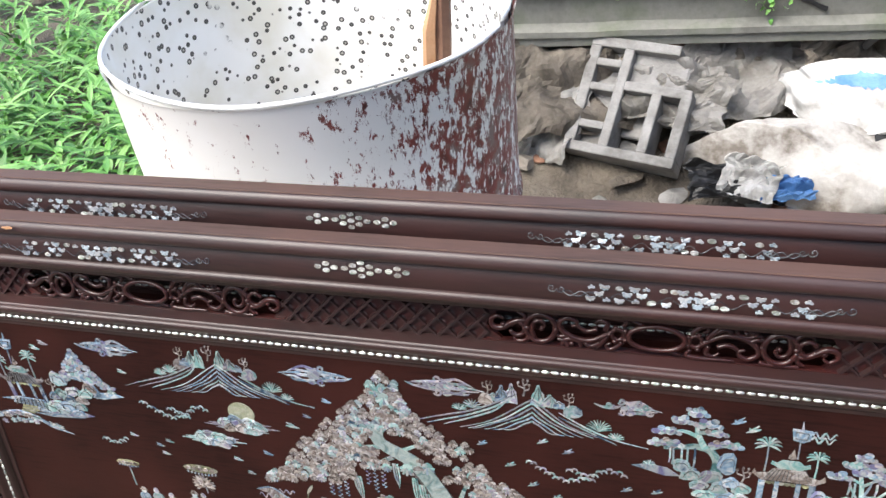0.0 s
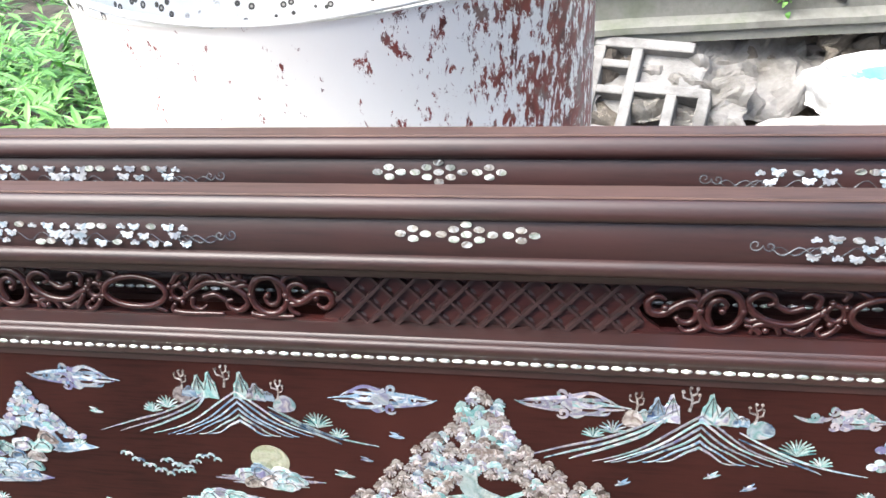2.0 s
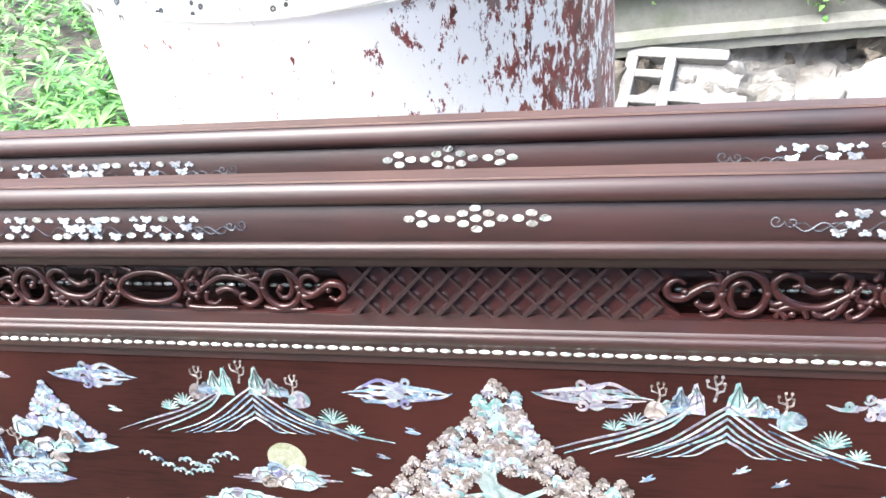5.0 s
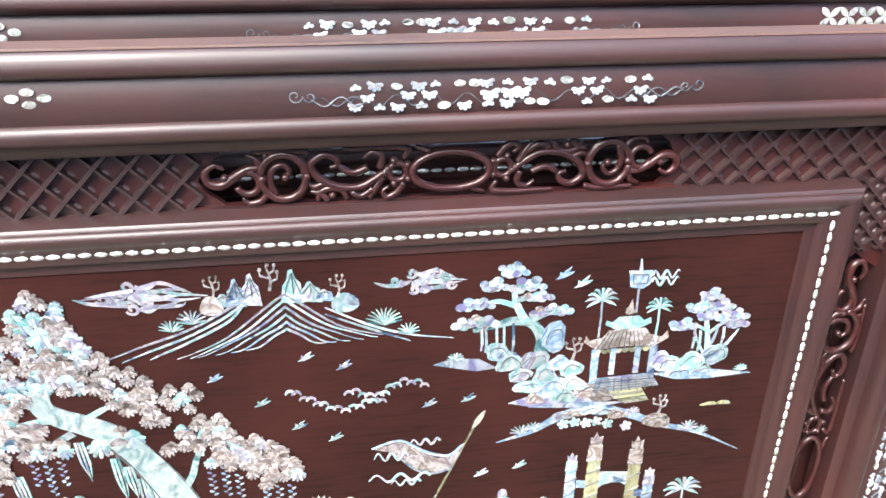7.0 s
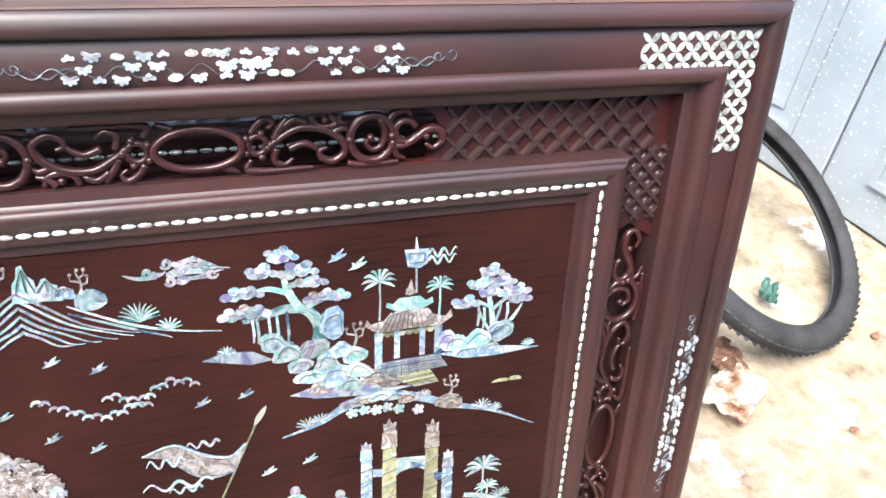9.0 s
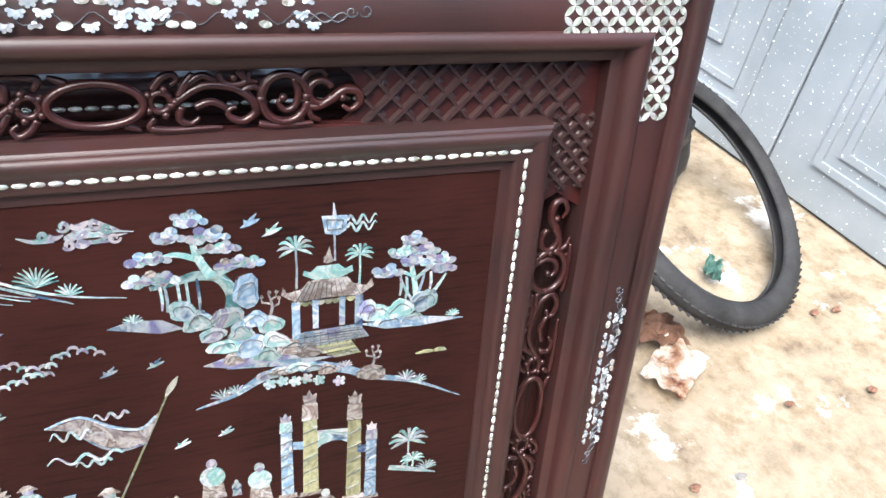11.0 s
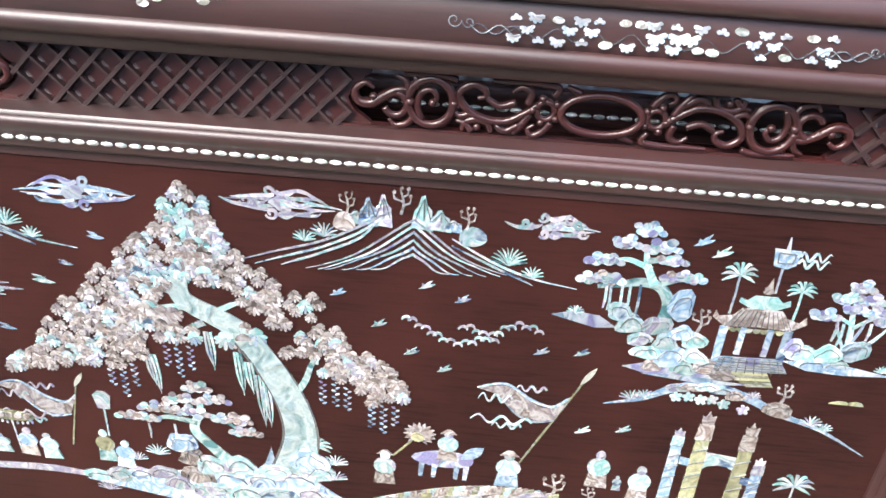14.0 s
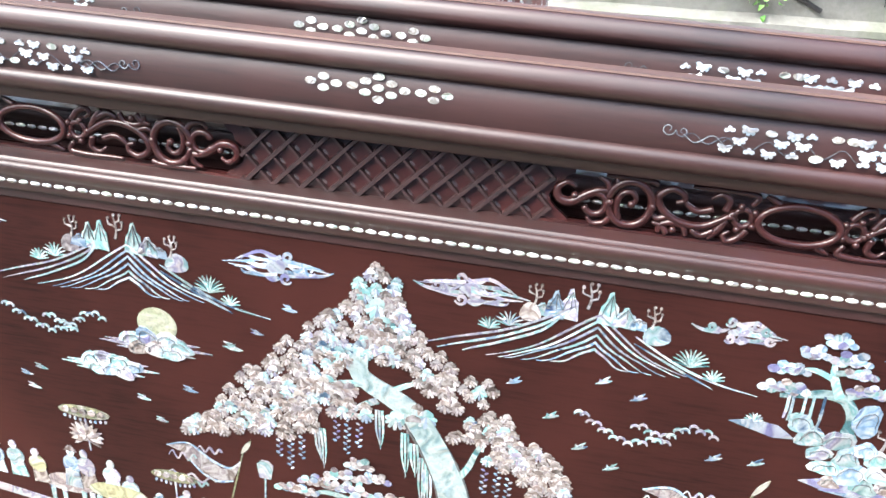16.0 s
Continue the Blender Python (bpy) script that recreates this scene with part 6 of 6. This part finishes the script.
def hollow_block():
    m = Matrix.Translation((0.275, 1.63, 0.075)) @ Matrix.Rotation(radians(-17), 4, "Z") @ Matrix.Rotation(radians(45), 4, "X") @ Matrix.Diagonal((1.25, 1, 1, 1))
    t = thing("hollow_block", m, "broken grey hollow concrete block lying tilted on rubble", "concrete block")
    L, Wd, H, w = 0.40, 0.30, 0.14, 0.034
    def web(name, x0, x1, y0, y1):
        bm = bmesh.new()
        box(bm, x0, x1, y0, y1, 0, H)
        bevelled(bm, 0.005)
        part(name, bm, BLOCK, t)
    web("outer_wall", -Wd / 2, Wd / 2, 0, w)
    web("outer_wall", -Wd / 2, Wd / 2 - 0.06, L - w, L)
    web("outer_wall", -Wd / 2, -Wd / 2 + 0.030, w - 0.002, L - w + 0.002)
    web("outer_wall", Wd / 2 - 0.028, Wd / 2, w - 0.002, L * 0.60)
    web("web", -0.055, -0.028, w - 0.002, L - w + 0.002)
    web("web", 0.048, 0.074, w - 0.002, L * 0.58)
    web("web", -0.030, Wd / 2 - 0.002, L * 0.57, L * 0.57 + 0.032)
    for y in (0.085, 0.215, 0.300):
        web("web", -Wd / 2 + 0.028, -0.053, y, y + 0.026)

    def slab(x0, x1, y0, y1, z1):
        bm = bmesh.new()
        box(bm, x0, x1, y0, y1, 0.004, z1)
        bevelled(bm, 0.006, 1)
        for v in bm.verts:
            v.co.z += 0.010 * noise.noise(v.co * 18)
        part("floor_slab", bm, BLOCK, t)
    slab(-Wd / 2 + 0.004, -0.03, 0.004, L - 0.004, 0.082)
    slab(-0.032, Wd / 2 - 0.030, L * 0.60, L - 0.020, 0.098)
    slab(0.072, Wd / 2 - 0.006, 0.16, L * 0.58, 0.050)
    slab(-0.030, 0.050, 0.100, L * 0.58, 0.036)
    return t


hollow_block()


def lump(name, mat, cx, cy, z, rx, ry, rz, seed, label, category, rough=0.25, freq=3.0, cut=-0.3):
    bm = bmesh.new()
    bmesh.ops.create_icosphere(bm, subdivisions=5, radius=1.0)
    for v in bm.verts:
        d = 1 + rough * noise.noise(v.co * freq * 0.5 + Vector((seed, 0, 0))) + rough * 0.35 * abs(noise.noise(v.co * freq * 2 + Vector((0, seed, 0))))
        v.co = Vector((v.co.x * rx * d, v.co.y * ry * d, max(v.co.z, cut) * rz * d))
    ob = part(name, bm, mat, None, "", True)
    ob.location = (cx, cy, z)
    return tagged(ob, label, category)


def sack(cx, cy, z, rx, ry, rz, turn, seed, mat, label, stripe=None):
    """A slumped sack with folds; stripe: the part of its skin that is printed blue."""
    t = thing("sack", Matrix.Translation((cx, cy, z)) @ Matrix.Rotation(radians(turn), 4, "Z"), label, "sack", "plastic sacks")

    rs = random.Random(seed)
    cuts = [(Vector((rs.uniform(-1, 1), rs.uniform(-1, 1), rs.uniform(-0.3, 1))).normalized(), rs.uniform(0.5, 0.86)) for _ in range(13)]

    def skin(keep, push, name, m, lab):
        bm = bmesh.new()
        bmesh.ops.create_icosphere(bm, subdivisions=5, radius=1.0)
        if keep:
            bmesh.ops.delete(bm, geom=[f for f in bm.faces if not keep(f.calc_center_median())], context="FACES")
        for v in bm.verts:
            p = v.co.copy()
            q = p.copy()
            for n_c, h in cuts:
                e = q.dot(n_c) - h
                if e > 0:
                    q -= n_c * e
            d = 1 + 0.10 * noise.noise(q * 2.2 + Vector((seed, 0, 0))) + 0.05 * abs(noise.noise(q * 5 + Vector((0, seed, 0))))
            v.co = Vector((q.x * rx * d, q.y * ry * d, max(q.z, -0.35) * rz * d)) + p * push
        part(name, bm, m, t, lab, True)
    skin(None, 0.0, "cloth", mat, "")
    if stripe:
        skin(stripe, 0.003, "printed_stripe", SACK_BLUE, "faded blue print")


def rubble_piece(x, y, s, seed, mat, label, name="rubble_piece", cat="rubble", flat=0.35):
    rnd = random.Random(seed)
    bm = bmesh.new()
    bmesh.ops.create_icosphere(bm, subdivisions=2, radius=1)
    cuts = [(Vector((rnd.uniform(-1, 1), rnd.uniform(-1, 1), rnd.uniform(-1, 1))).normalized(), rnd.uniform(0.45, 0.8)) for _ in range(8)]
    for v in bm.verts:
        for n_c, h in cuts:
            d = v.co.dot(n_c) - h
            if d > 0:
                v.co -= n_c * d
        v.co = Vector((v.co.x, v.co.y * rnd.uniform(0.78, 0.82), v.co.z * flat)) * s
    ob = part(name, bm, mat)
    ob.matrix_basis = Matrix.Translation((x, y, heap_height(x, y) + s * flat * 0.3)) @ Matrix.Rotation(rnd.uniform(0, 6.28), 4, "Z") @ Matrix.Rotation(rnd.uniform(-0.5, 0.5), 4, "X")
    return tagged(ob, label, cat, "rubble under the beam")


def crumple(name, x, y, z, w, h, seed, mat, label, cat, tilt=(0, 0, 0), amp=0.05):
    bm = bmesh.new()
    n = 26
    g = [[bm.verts.new((w * (i / n - 0.5) + 0.1 * w * noise.noise(Vector((j * 0.2, seed, 1))), h * (j / n - 0.5) + 0.1 * h * noise.noise(Vector((i * 0.2, seed, 4))), amp * 0.9 * abs(noise.noise(Vector((i * 0.075 + seed, j * 0.09, 0)))) + amp * 0.55 * abs(noise.noise(Vector((i * 0.17 + j * 0.05, j * 0.13 - i * 0.06 + seed, 7)))) + amp * 0.12 * abs(noise.noise(Vector((i * 0.5, j * 0.45 + seed, 3)))))) for i in range(n + 1)] for j in range(n + 1)]
    for j in range(n):
        for i in range(n):
            bm.faces.new((g[j][i], g[j][i + 1], g[j + 1][i + 1], g[j + 1][i]))
    bmesh.ops.solidify(bm, geom=bm.faces[:], thickness=0.004)
    ob = part(name, bm, mat)
    ob.matrix_basis = pose(x, y, z, *tilt)
    return tagged(ob, label, cat)


sack(0.80, 1.60, 0.14, 0.43, 0.18, 0.22, -10, 11, SACK_DIRTY, "crumpled dirty white woven sack on the rubble")
sack(1.15, 1.74, 0.31, 0.50, 0.17, 0.15, 4, 23, SACK, "white woven sack with a faded blue stripe", lambda p: -0.02 + 0.3 * p.x * p.x < 0.62 * p.y + 0.78 * p.z < 0.46 - 0.25 * p.x * p.x and p.z - p.y > 0.2)
crumple("plastic_sheet", 0.62, 1.47, 0.13, 0.30, 0.14, 3, BLACK_PLASTIC, "torn black plastic sheet", "plastic sheet", (28, 8, 10), 0.07)
crumple("plastic_bag", 0.66, 1.46, 0.16, 0.17, 0.13, 8, SACK, "torn white and blue plastic bag", "plastic bag", (35, 0, -20), 0.06)
crumple("plastic_bag", 0.76, 1.44, 0.14, 0.16, 0.08, 12, SACK_BLUE, "crumpled pale blue plastic bag", "plastic bag", (30, 0, 12), 0.05)
crumple("cardboard", 1.25, 1.56, 0.15, 0.36, 0.26, 26, simple("cardboard_brown", ((0.3, (0.20, 0.15, 0.10)), (0.7, (0.34, 0.28, 0.21))), 9, 0.9), "damp brown cardboard sheet on the rubble", "cardboard", (22, 0, -6), 0.06)
crumple("cloth_rag", 0.05, 1.80, 0.30, 0.46, 0.40, 15, DARK_CLOTH, "dusty brown cloth hanging under the beam", "cloth", (40, 0, 15), 0.12)
crumple("cloth_rag", 0.55, 2.02, 0.38, 0.42, 0.30, 21, DARK_CLOTH, "dusty grey cloth under the beam", "cloth", (52, 10, -10), 0.14)
crumple("paper_scrap", 1.15, 1.54, 0.20, 0.14, 0.12, 35, SACK, "crumpled white paper scrap", "paper", (20, 0, 10), 0.05)
CEMENT_BAG = simple("cement_bag_paper", ((0.34, (0.22, 0.205, 0.18)), (0.5, (0.36, 0.345, 0.32)), (0.7, (0.48, 0.47, 0.455))), 7, 0.75, 0.5, 0.006)
for x, y, z, w, h, seed, tilt in ((0.43, 1.74, 0.30, 0.34, 0.22, 61, (48, 6, -12)), (0.62, 1.86, 0.30, 0.40, 0.30, 64, (44, -8, 20)), (0.02, 1.72, 0.20, 0.26, 0.30, 70, (42, -6, -30)), (0.86, 1.98, 0.36, 0.36, 0.22, 73, (56, 0, -8))):
    crumple("cement_bag", x, y, z, w, h, seed, CEMENT_BAG, "torn crumpled grey cement bag under the beam", "bag", tilt, 0.09)
for x, y, z, w, h, seed, tilt, mat in ((0.50, 2.02, 0.40, 0.22, 0.12, 81, (60, 0, 10), TIMBER), (0.95, 1.90, 0.34, 0.30, 0.22, 84, (48, 0, 24), DARK_CLOTH), (0.74, 2.06, 0.40, 0.30, 0.14, 87, (62, 0, -6), SACK_DIRTY)):
    crumple("cloth_rag", x, y, z, w, h, seed, mat, "dusty crumpled rag under the beam", "cloth", tilt, 0.10)
for k in range(90):
    r_ = random.Random(100 + k)
    rubble_piece(r_.uniform(-0.25, 1.7), r_.uniform(1.36, 2.1), r_.uniform(0.025, 0.075), k, r_.choice((BLOCK, CONCRETE, SOIL, DARK_CLOTH, TIMBER)), "broken lump of concrete and earth")
for x, y, a in ((1.04, 1.58, 30), (1.08, 1.50, 10)):
    bm = bmesh.new()
    prof = [(0.042 * math.cos(t) * (1 - 0.25 * math.sin(t) ** 2), 0.085 * math.sin(t)) for t in [6.2832 * i / 28 for i in range(28)]]
    lo, hi = [bm.verts.new((a_, b_, 0)) for a_, b_ in prof], [bm.verts.new((a_, b_, 0.03 + 0.012 * b_ / 0.12)) for a_, b_ in prof]
    bm.faces.new(lo[::-1]), bm.faces.new(hi)
    for i in range(28):
        bm.faces.new((lo[i], lo[(i + 1) % 28], hi[(i + 1) % 28], hi[i]))
    bevelled(bm, 0.004, 1)
    ob = part("shoe_sole", bm, RUBBER)
    ob.matrix_basis = pose(x, y, heap_height(x, y) + 0.10, 44, 5, a)
    tagged(ob, "old dark grey rubber shoe sole", "shoe sole", "old shoe soles")

# stick standing in the drum, and a board leaning by the beam
stick = thing("timber_stick", Matrix.Identity(4), "split brown timber stick standing in the drum", "stick")
bm = bmesh.new()
tube(bm, [(-0.065, 0.39, 0.062), (-0.02, 0.385, 0.6), (0.022, 0.378, 1.09), (0.050, 0.374, 1.55)], (0.018, 0.016, 0.014, 0.013), 7)
part("stem", bm, TIMBER, stick)
bm = bmesh.new()
tube(bm, [(0.000, 0.372, 1.03), (0.006, 0.366, 1.09), (0.022, 0.366, 1.16)], (0.012, 0.011, 0.003), 5)
part("split", bm, simple("fresh_wood", ((0.3, (0.45, 0.22, 0.10)), (0.7, (0.6, 0.36, 0.2))), 20), stick, "pale orange split")
GREY_BOARD = simple("grey_board", ((0.3, (0.36, 0.31, 0.30)), (0.7, (0.52, 0.47, 0.46))), 7)
for x, w, lean, turn in ((1.205, 0.036, 9, -8), (1.315, 0.060, 11, -14)):
    bm = bmesh.new()
    box(bm, -w, w, -0.012, 0.012, 0, 0.95)
    bevelled(bm, 0.003, 1)
    ob = part("board", bm, GREY_BOARD)
    ob.matrix_basis = pose(x, 1.71, 0.10, -9, lean, turn)
    tagged(ob, "weathered pinkish grey board leaning on the beam", "board", "boards by the beam")


def leaf_shape(bm, m, l, w):
    """One pointed leaf, folded along its middle and drooping."""
    rows = []
    for f, q in ((0.0, 0.08), (0.3, 0.85), (0.6, 0.8), (1.0, 0.0)):
        z = -0.25 * l * f * f
        rows.append([m @ Vector((-w * q / 2, l * f, z + 0.12 * w * q)), m @ Vector((0, l * f, z)), m @ Vector((w * q / 2, l * f, z + 0.12 * w * q))])
    vs = [[bm.verts.new(p) for p in r] for r in rows[:3]]
    tip = bm.verts.new(rows[3][1])
    for a, b in zip(vs, vs[1:]):
        bm.faces.new((a[0], a[1], b[1], b[0]))
        bm.faces.new((a[1], a[2], b[2], b[1]))
    bm.faces.new((vs[2][0], vs[2][1], tip))
    bm.faces.new((vs[2][1], vs[2][2], tip))


rw = random.Random(77)
bm = bmesh.new()
for k in range(1500):
    x, y = rw.uniform(-5.2, -0.72), rw.uniform(1.0, 6.5)
    if rw.random() < 0.3:
        x, y = rw.uniform(-2.6, -0.75), rw.uniform(0.98, 2.8)
    h = rw.uniform(0.10, 0.34)
    for q in range(rw.randrange(7, 12)):
        f = rw.uniform(0.35, 1.0)
        m = Matrix.Translation((x + rw.uniform(-0.02, 0.02), y + rw.uniform(-0.02, 0.02), 0.03 + h * f)) @ Matrix.Rotation(rw.uniform(0, 6.283), 4, "Z") @ Matrix.Rotation(rw.uniform(-0.25, 0.9), 4, "X")
        leaf_shape(bm, m, rw.uniform(0.07, 0.15), rw.uniform(0.016, 0.034))
tagged(part("weeds", bm, LEAF), "bright green leafy weeds on dark soil", "weeds", "", "stuff")
bm = bmesh.new()
for k in range(260):
    x, y = rw.uniform(-1.2, 2.6), rw.uniform(1.95, 2.5)
    for q in range(6):
        m = Matrix.Translation((x, y, 0.70 + rw.uniform(0.0, 0.2))) @ Matrix.Rotation(rw.uniform(0, 6.283), 4, "Z") @ Matrix.Rotation(rw.uniform(-0.3, 0.9), 4, "X")
        leaf_shape(bm, m, rw.uniform(0.05, 0.11), rw.uniform(0.014, 0.03))
for k in range(130):
    x, y = rw.uniform(-1.2, 2.2), rw.uniform(1.84, 2.02)
    for q in range(5):
        m = Matrix.Translation((x, y, 0.688 + 0.030 * (x - 0.9) + rw.uniform(0.0, 0.07))) @ Matrix.Rotation(rw.uniform(0, 6.283), 4, "Z") @ Matrix.Rotation(rw.uniform(-0.5, 0.9), 4, "X")
        leaf_shape(bm, m, rw.uniform(0.03, 0.07), rw.uniform(0.006, 0.018))
tagged(part("wall_weeds", bm, LEAF), "small green weeds growing behind the beam", "weeds", "", "stuff")
bm = bmesh.new()
for cx, cz, n in ((0.62, 0.625, 22), (0.69, 0.56, 18), (0.46, 0.625, 8), (0.56, 0.65, 14), (1.04, 0.64, 8), (1.18, 0.60, 14), (0.26, 0.66, 10)):
    for q in range(n):
        x, z = cx + rw.gauss(0, 0.035), cz + rw.gauss(0, 0.028)
        m = Matrix.Translation((x, 1.845 - rw.uniform(0.0, 0.03), z)) @ Matrix.Rotation(rw.uniform(0, 6.283), 4, "Y") @ Matrix.Rotation(rw.uniform(-0.5, 0.6), 4, "X")
        leaf_shape(bm, m, rw.uniform(0.018, 0.034), rw.uniform(0.016, 0.026))
tagged(part("creeper", bm, LEAF), "small bright green creeper on the concrete beam", "creeper", "", "stuff")

# by the tyre: a black bag, a rusty scrap and a green scrap
lump("rubbish_bag", BLACK_PLASTIC, 1.66, 1.02, 0.11, 0.15, 0.14, 0.20, 9, "tied black plastic rubbish bag on the yard", "bag", 0.35, 4, -0.6)
RUSTY = simple("rusty_scrap", ((0.36, (0.16, 0.035, 0.02)), (0.44, (0.42, 0.26, 0.16)), (0.55, (0.72, 0.66, 0.58))), 16, 0.7, 0.4, 0.003)
crumple("rusty_scrap", 1.365, 0.295, 0.022, 0.15, 0.10, 41, RUSTY, "crumpled white scrap with red rust stains", "scrap", (0, 0, 35), 0.022)
crumple("rusty_scrap", 1.37, 0.40, 0.03, 0.15, 0.10, 44, TIMBER, "brown rotten scrap on the yard floor", "scrap", (0, 8, -10), 0.03)
crumple("plastic_scrap", 1.64, 0.555, 0.025, 0.075, 0.045, 47, simple("green_plastic", ((0.3, (0.06, 0.16, 0.13)), (0.7, (0.14, 0.28, 0.24))), 20), "torn dull green plastic scrap", "scrap", (12, 0, 50), 0.05)
for k in range(14):
    r_ = random.Random(400 + k)
    bm = bmesh.new()
    bmesh.ops.create_icosphere(bm, subdivisions=2, radius=1)
    for v in bm.verts:
        v.co = Vector((v.co.x * 0.010, v.co.y * 0.007, v.co.z * 0.004)) * (1 + 0.4 * noise.noise(v.co * 1.5 + Vector((k, 0, 0)))) * r_.uniform(0.6, 1.6)
    ob = part("pebble", bm, TIMBER if k % 2 else BLOCK)
    ob.location = (r_.uniform(1.15, 1.9), r_.uniform(-0.1, 0.5), 0.012)
    tagged(ob, "small pebble on the yard floor", "pebble", "pebbles on the yard")


def tyre():
    n = Vector((math.cos(-1.009) * math.cos(0.999), math.sin(-1.009) * math.cos(0.999), math.sin(0.999)))
    q = n.to_track_quat("Z", "Y").to_matrix().to_4x4()
    t = thing("tyre", Matrix.Translation((1.587, 0.648, 0.212)) @ q, "worn black rubber tyre leaning on the yard floor", "tyre")
    k, R = 72, 0.314
    prof = [(-0.030, 0.016), (-0.022, 0.026), (-0.004, 0.036), (0.016, 0.036), (0.032, 0.026), (0.041, 0.010), (0.0415, 0.0), (0.041, -0.010), (0.032, -0.026), (0.016, -0.036), (-0.004, -0.036), (-0.022, -0.026), (-0.030, -0.016), (-0.024, -0.013), (-0.012, -0.026), (0.008, -0.031), (0.030, 0.0), (0.008, 0.031), (-0.012, 0.026), (-0.024, 0.013)]
    bm = bmesh.new()
    rows = [[bm.verts.new(((R + r) * math.cos(6.2832 * i / k), (R + r) * math.sin(6.2832 * i / k), z)) for i in range(k)] for r, z in [(p * 0.86, q * 0.82) for p, q in prof]]
    for a, b in zip(rows, rows[1:] + rows[:1]):
        for i in range(k):
            bm.faces.new((a[i], a[(i + 1) % k], b[(i + 1) % k], b[i]))
    bmesh.ops.recalc_face_normals(bm, faces=bm.faces)
    part("carcass", bm, RUBBER, t, "", True)
    bm = bmesh.new()
    for i in range(90):
        for s in (1, -1):
            a = 6.2832 * (i + (0.5 if s > 0 else 0)) / 90
            m = Matrix.Rotation(a, 4, "Z") @ Matrix.Translation((R + 0.0325, 0, s * 0.0105)) @ Matrix.Rotation(radians(s * 35), 4, "Y") @ Matrix.Rotation(radians(s * 25), 4, "X")
            box(bm, -0.003, 0.0016, -0.0065, 0.0065, -0.0075, 0.0075, m)
    part("tread", bm, RUBBER, t, "worn tread blocks")
    return t


tyre()


def steel_door():
    """The pale blue pressed-steel door leaf that closes the yard's side."""
    a, b = Vector((2.112, 0.842, 0)), Vector((2.160, 0.560, 0))
    d = (b - a).normalized()
    ang = math.atan2(d.y, d.x)
    origin = a - d * 1.10
    m = Matrix.Translation(origin) @ Matrix.Rotation(ang, 4, "Z")
    for k in range(3):
        t = thing("door_%d" % (k + 1), m @ Matrix.Translation((k * 1.0, 0, 0.0)), "pale blue pressed-steel door leaf with raised panels", "door", "", "structure")
        bm = bmesh.new()
        box(bm, 0.004, 0.996, 0.0, 0.04, 0.012, 2.3)
        bevelled(bm, 0.004, 1)
        part("leaf", bm, DOOR_PAINT, t)
        for x0, x1, z0, z1 in ((0.14, 0.86, 0.14, 0.95), (0.14, 0.86, 1.1, 2.1)):
            for g, h in ((0.0, 0.010), (0.06, 0.008), (0.16, 0.012)):
                bm = bmesh.new()
                for q in (0, 1, 2, 3):
                    w = 0.022
                    bx = ((x0 + g, x1 - g, z0 + g, z0 + g + w), (x0 + g, x1 - g, z1 - g - w, z1 - g), (x0 + g, x0 + g + w, z0 + g + w, z1 - g - w), (x1 - g - w, x1 - g, z0 + g + w, z1 - g - w))[q]
                    box(bm, bx[0], bx[1], -h, 0.002, bx[2], bx[3])
                part("pressed_moulding", bm, DOOR_PAINT, t)


steel_door()
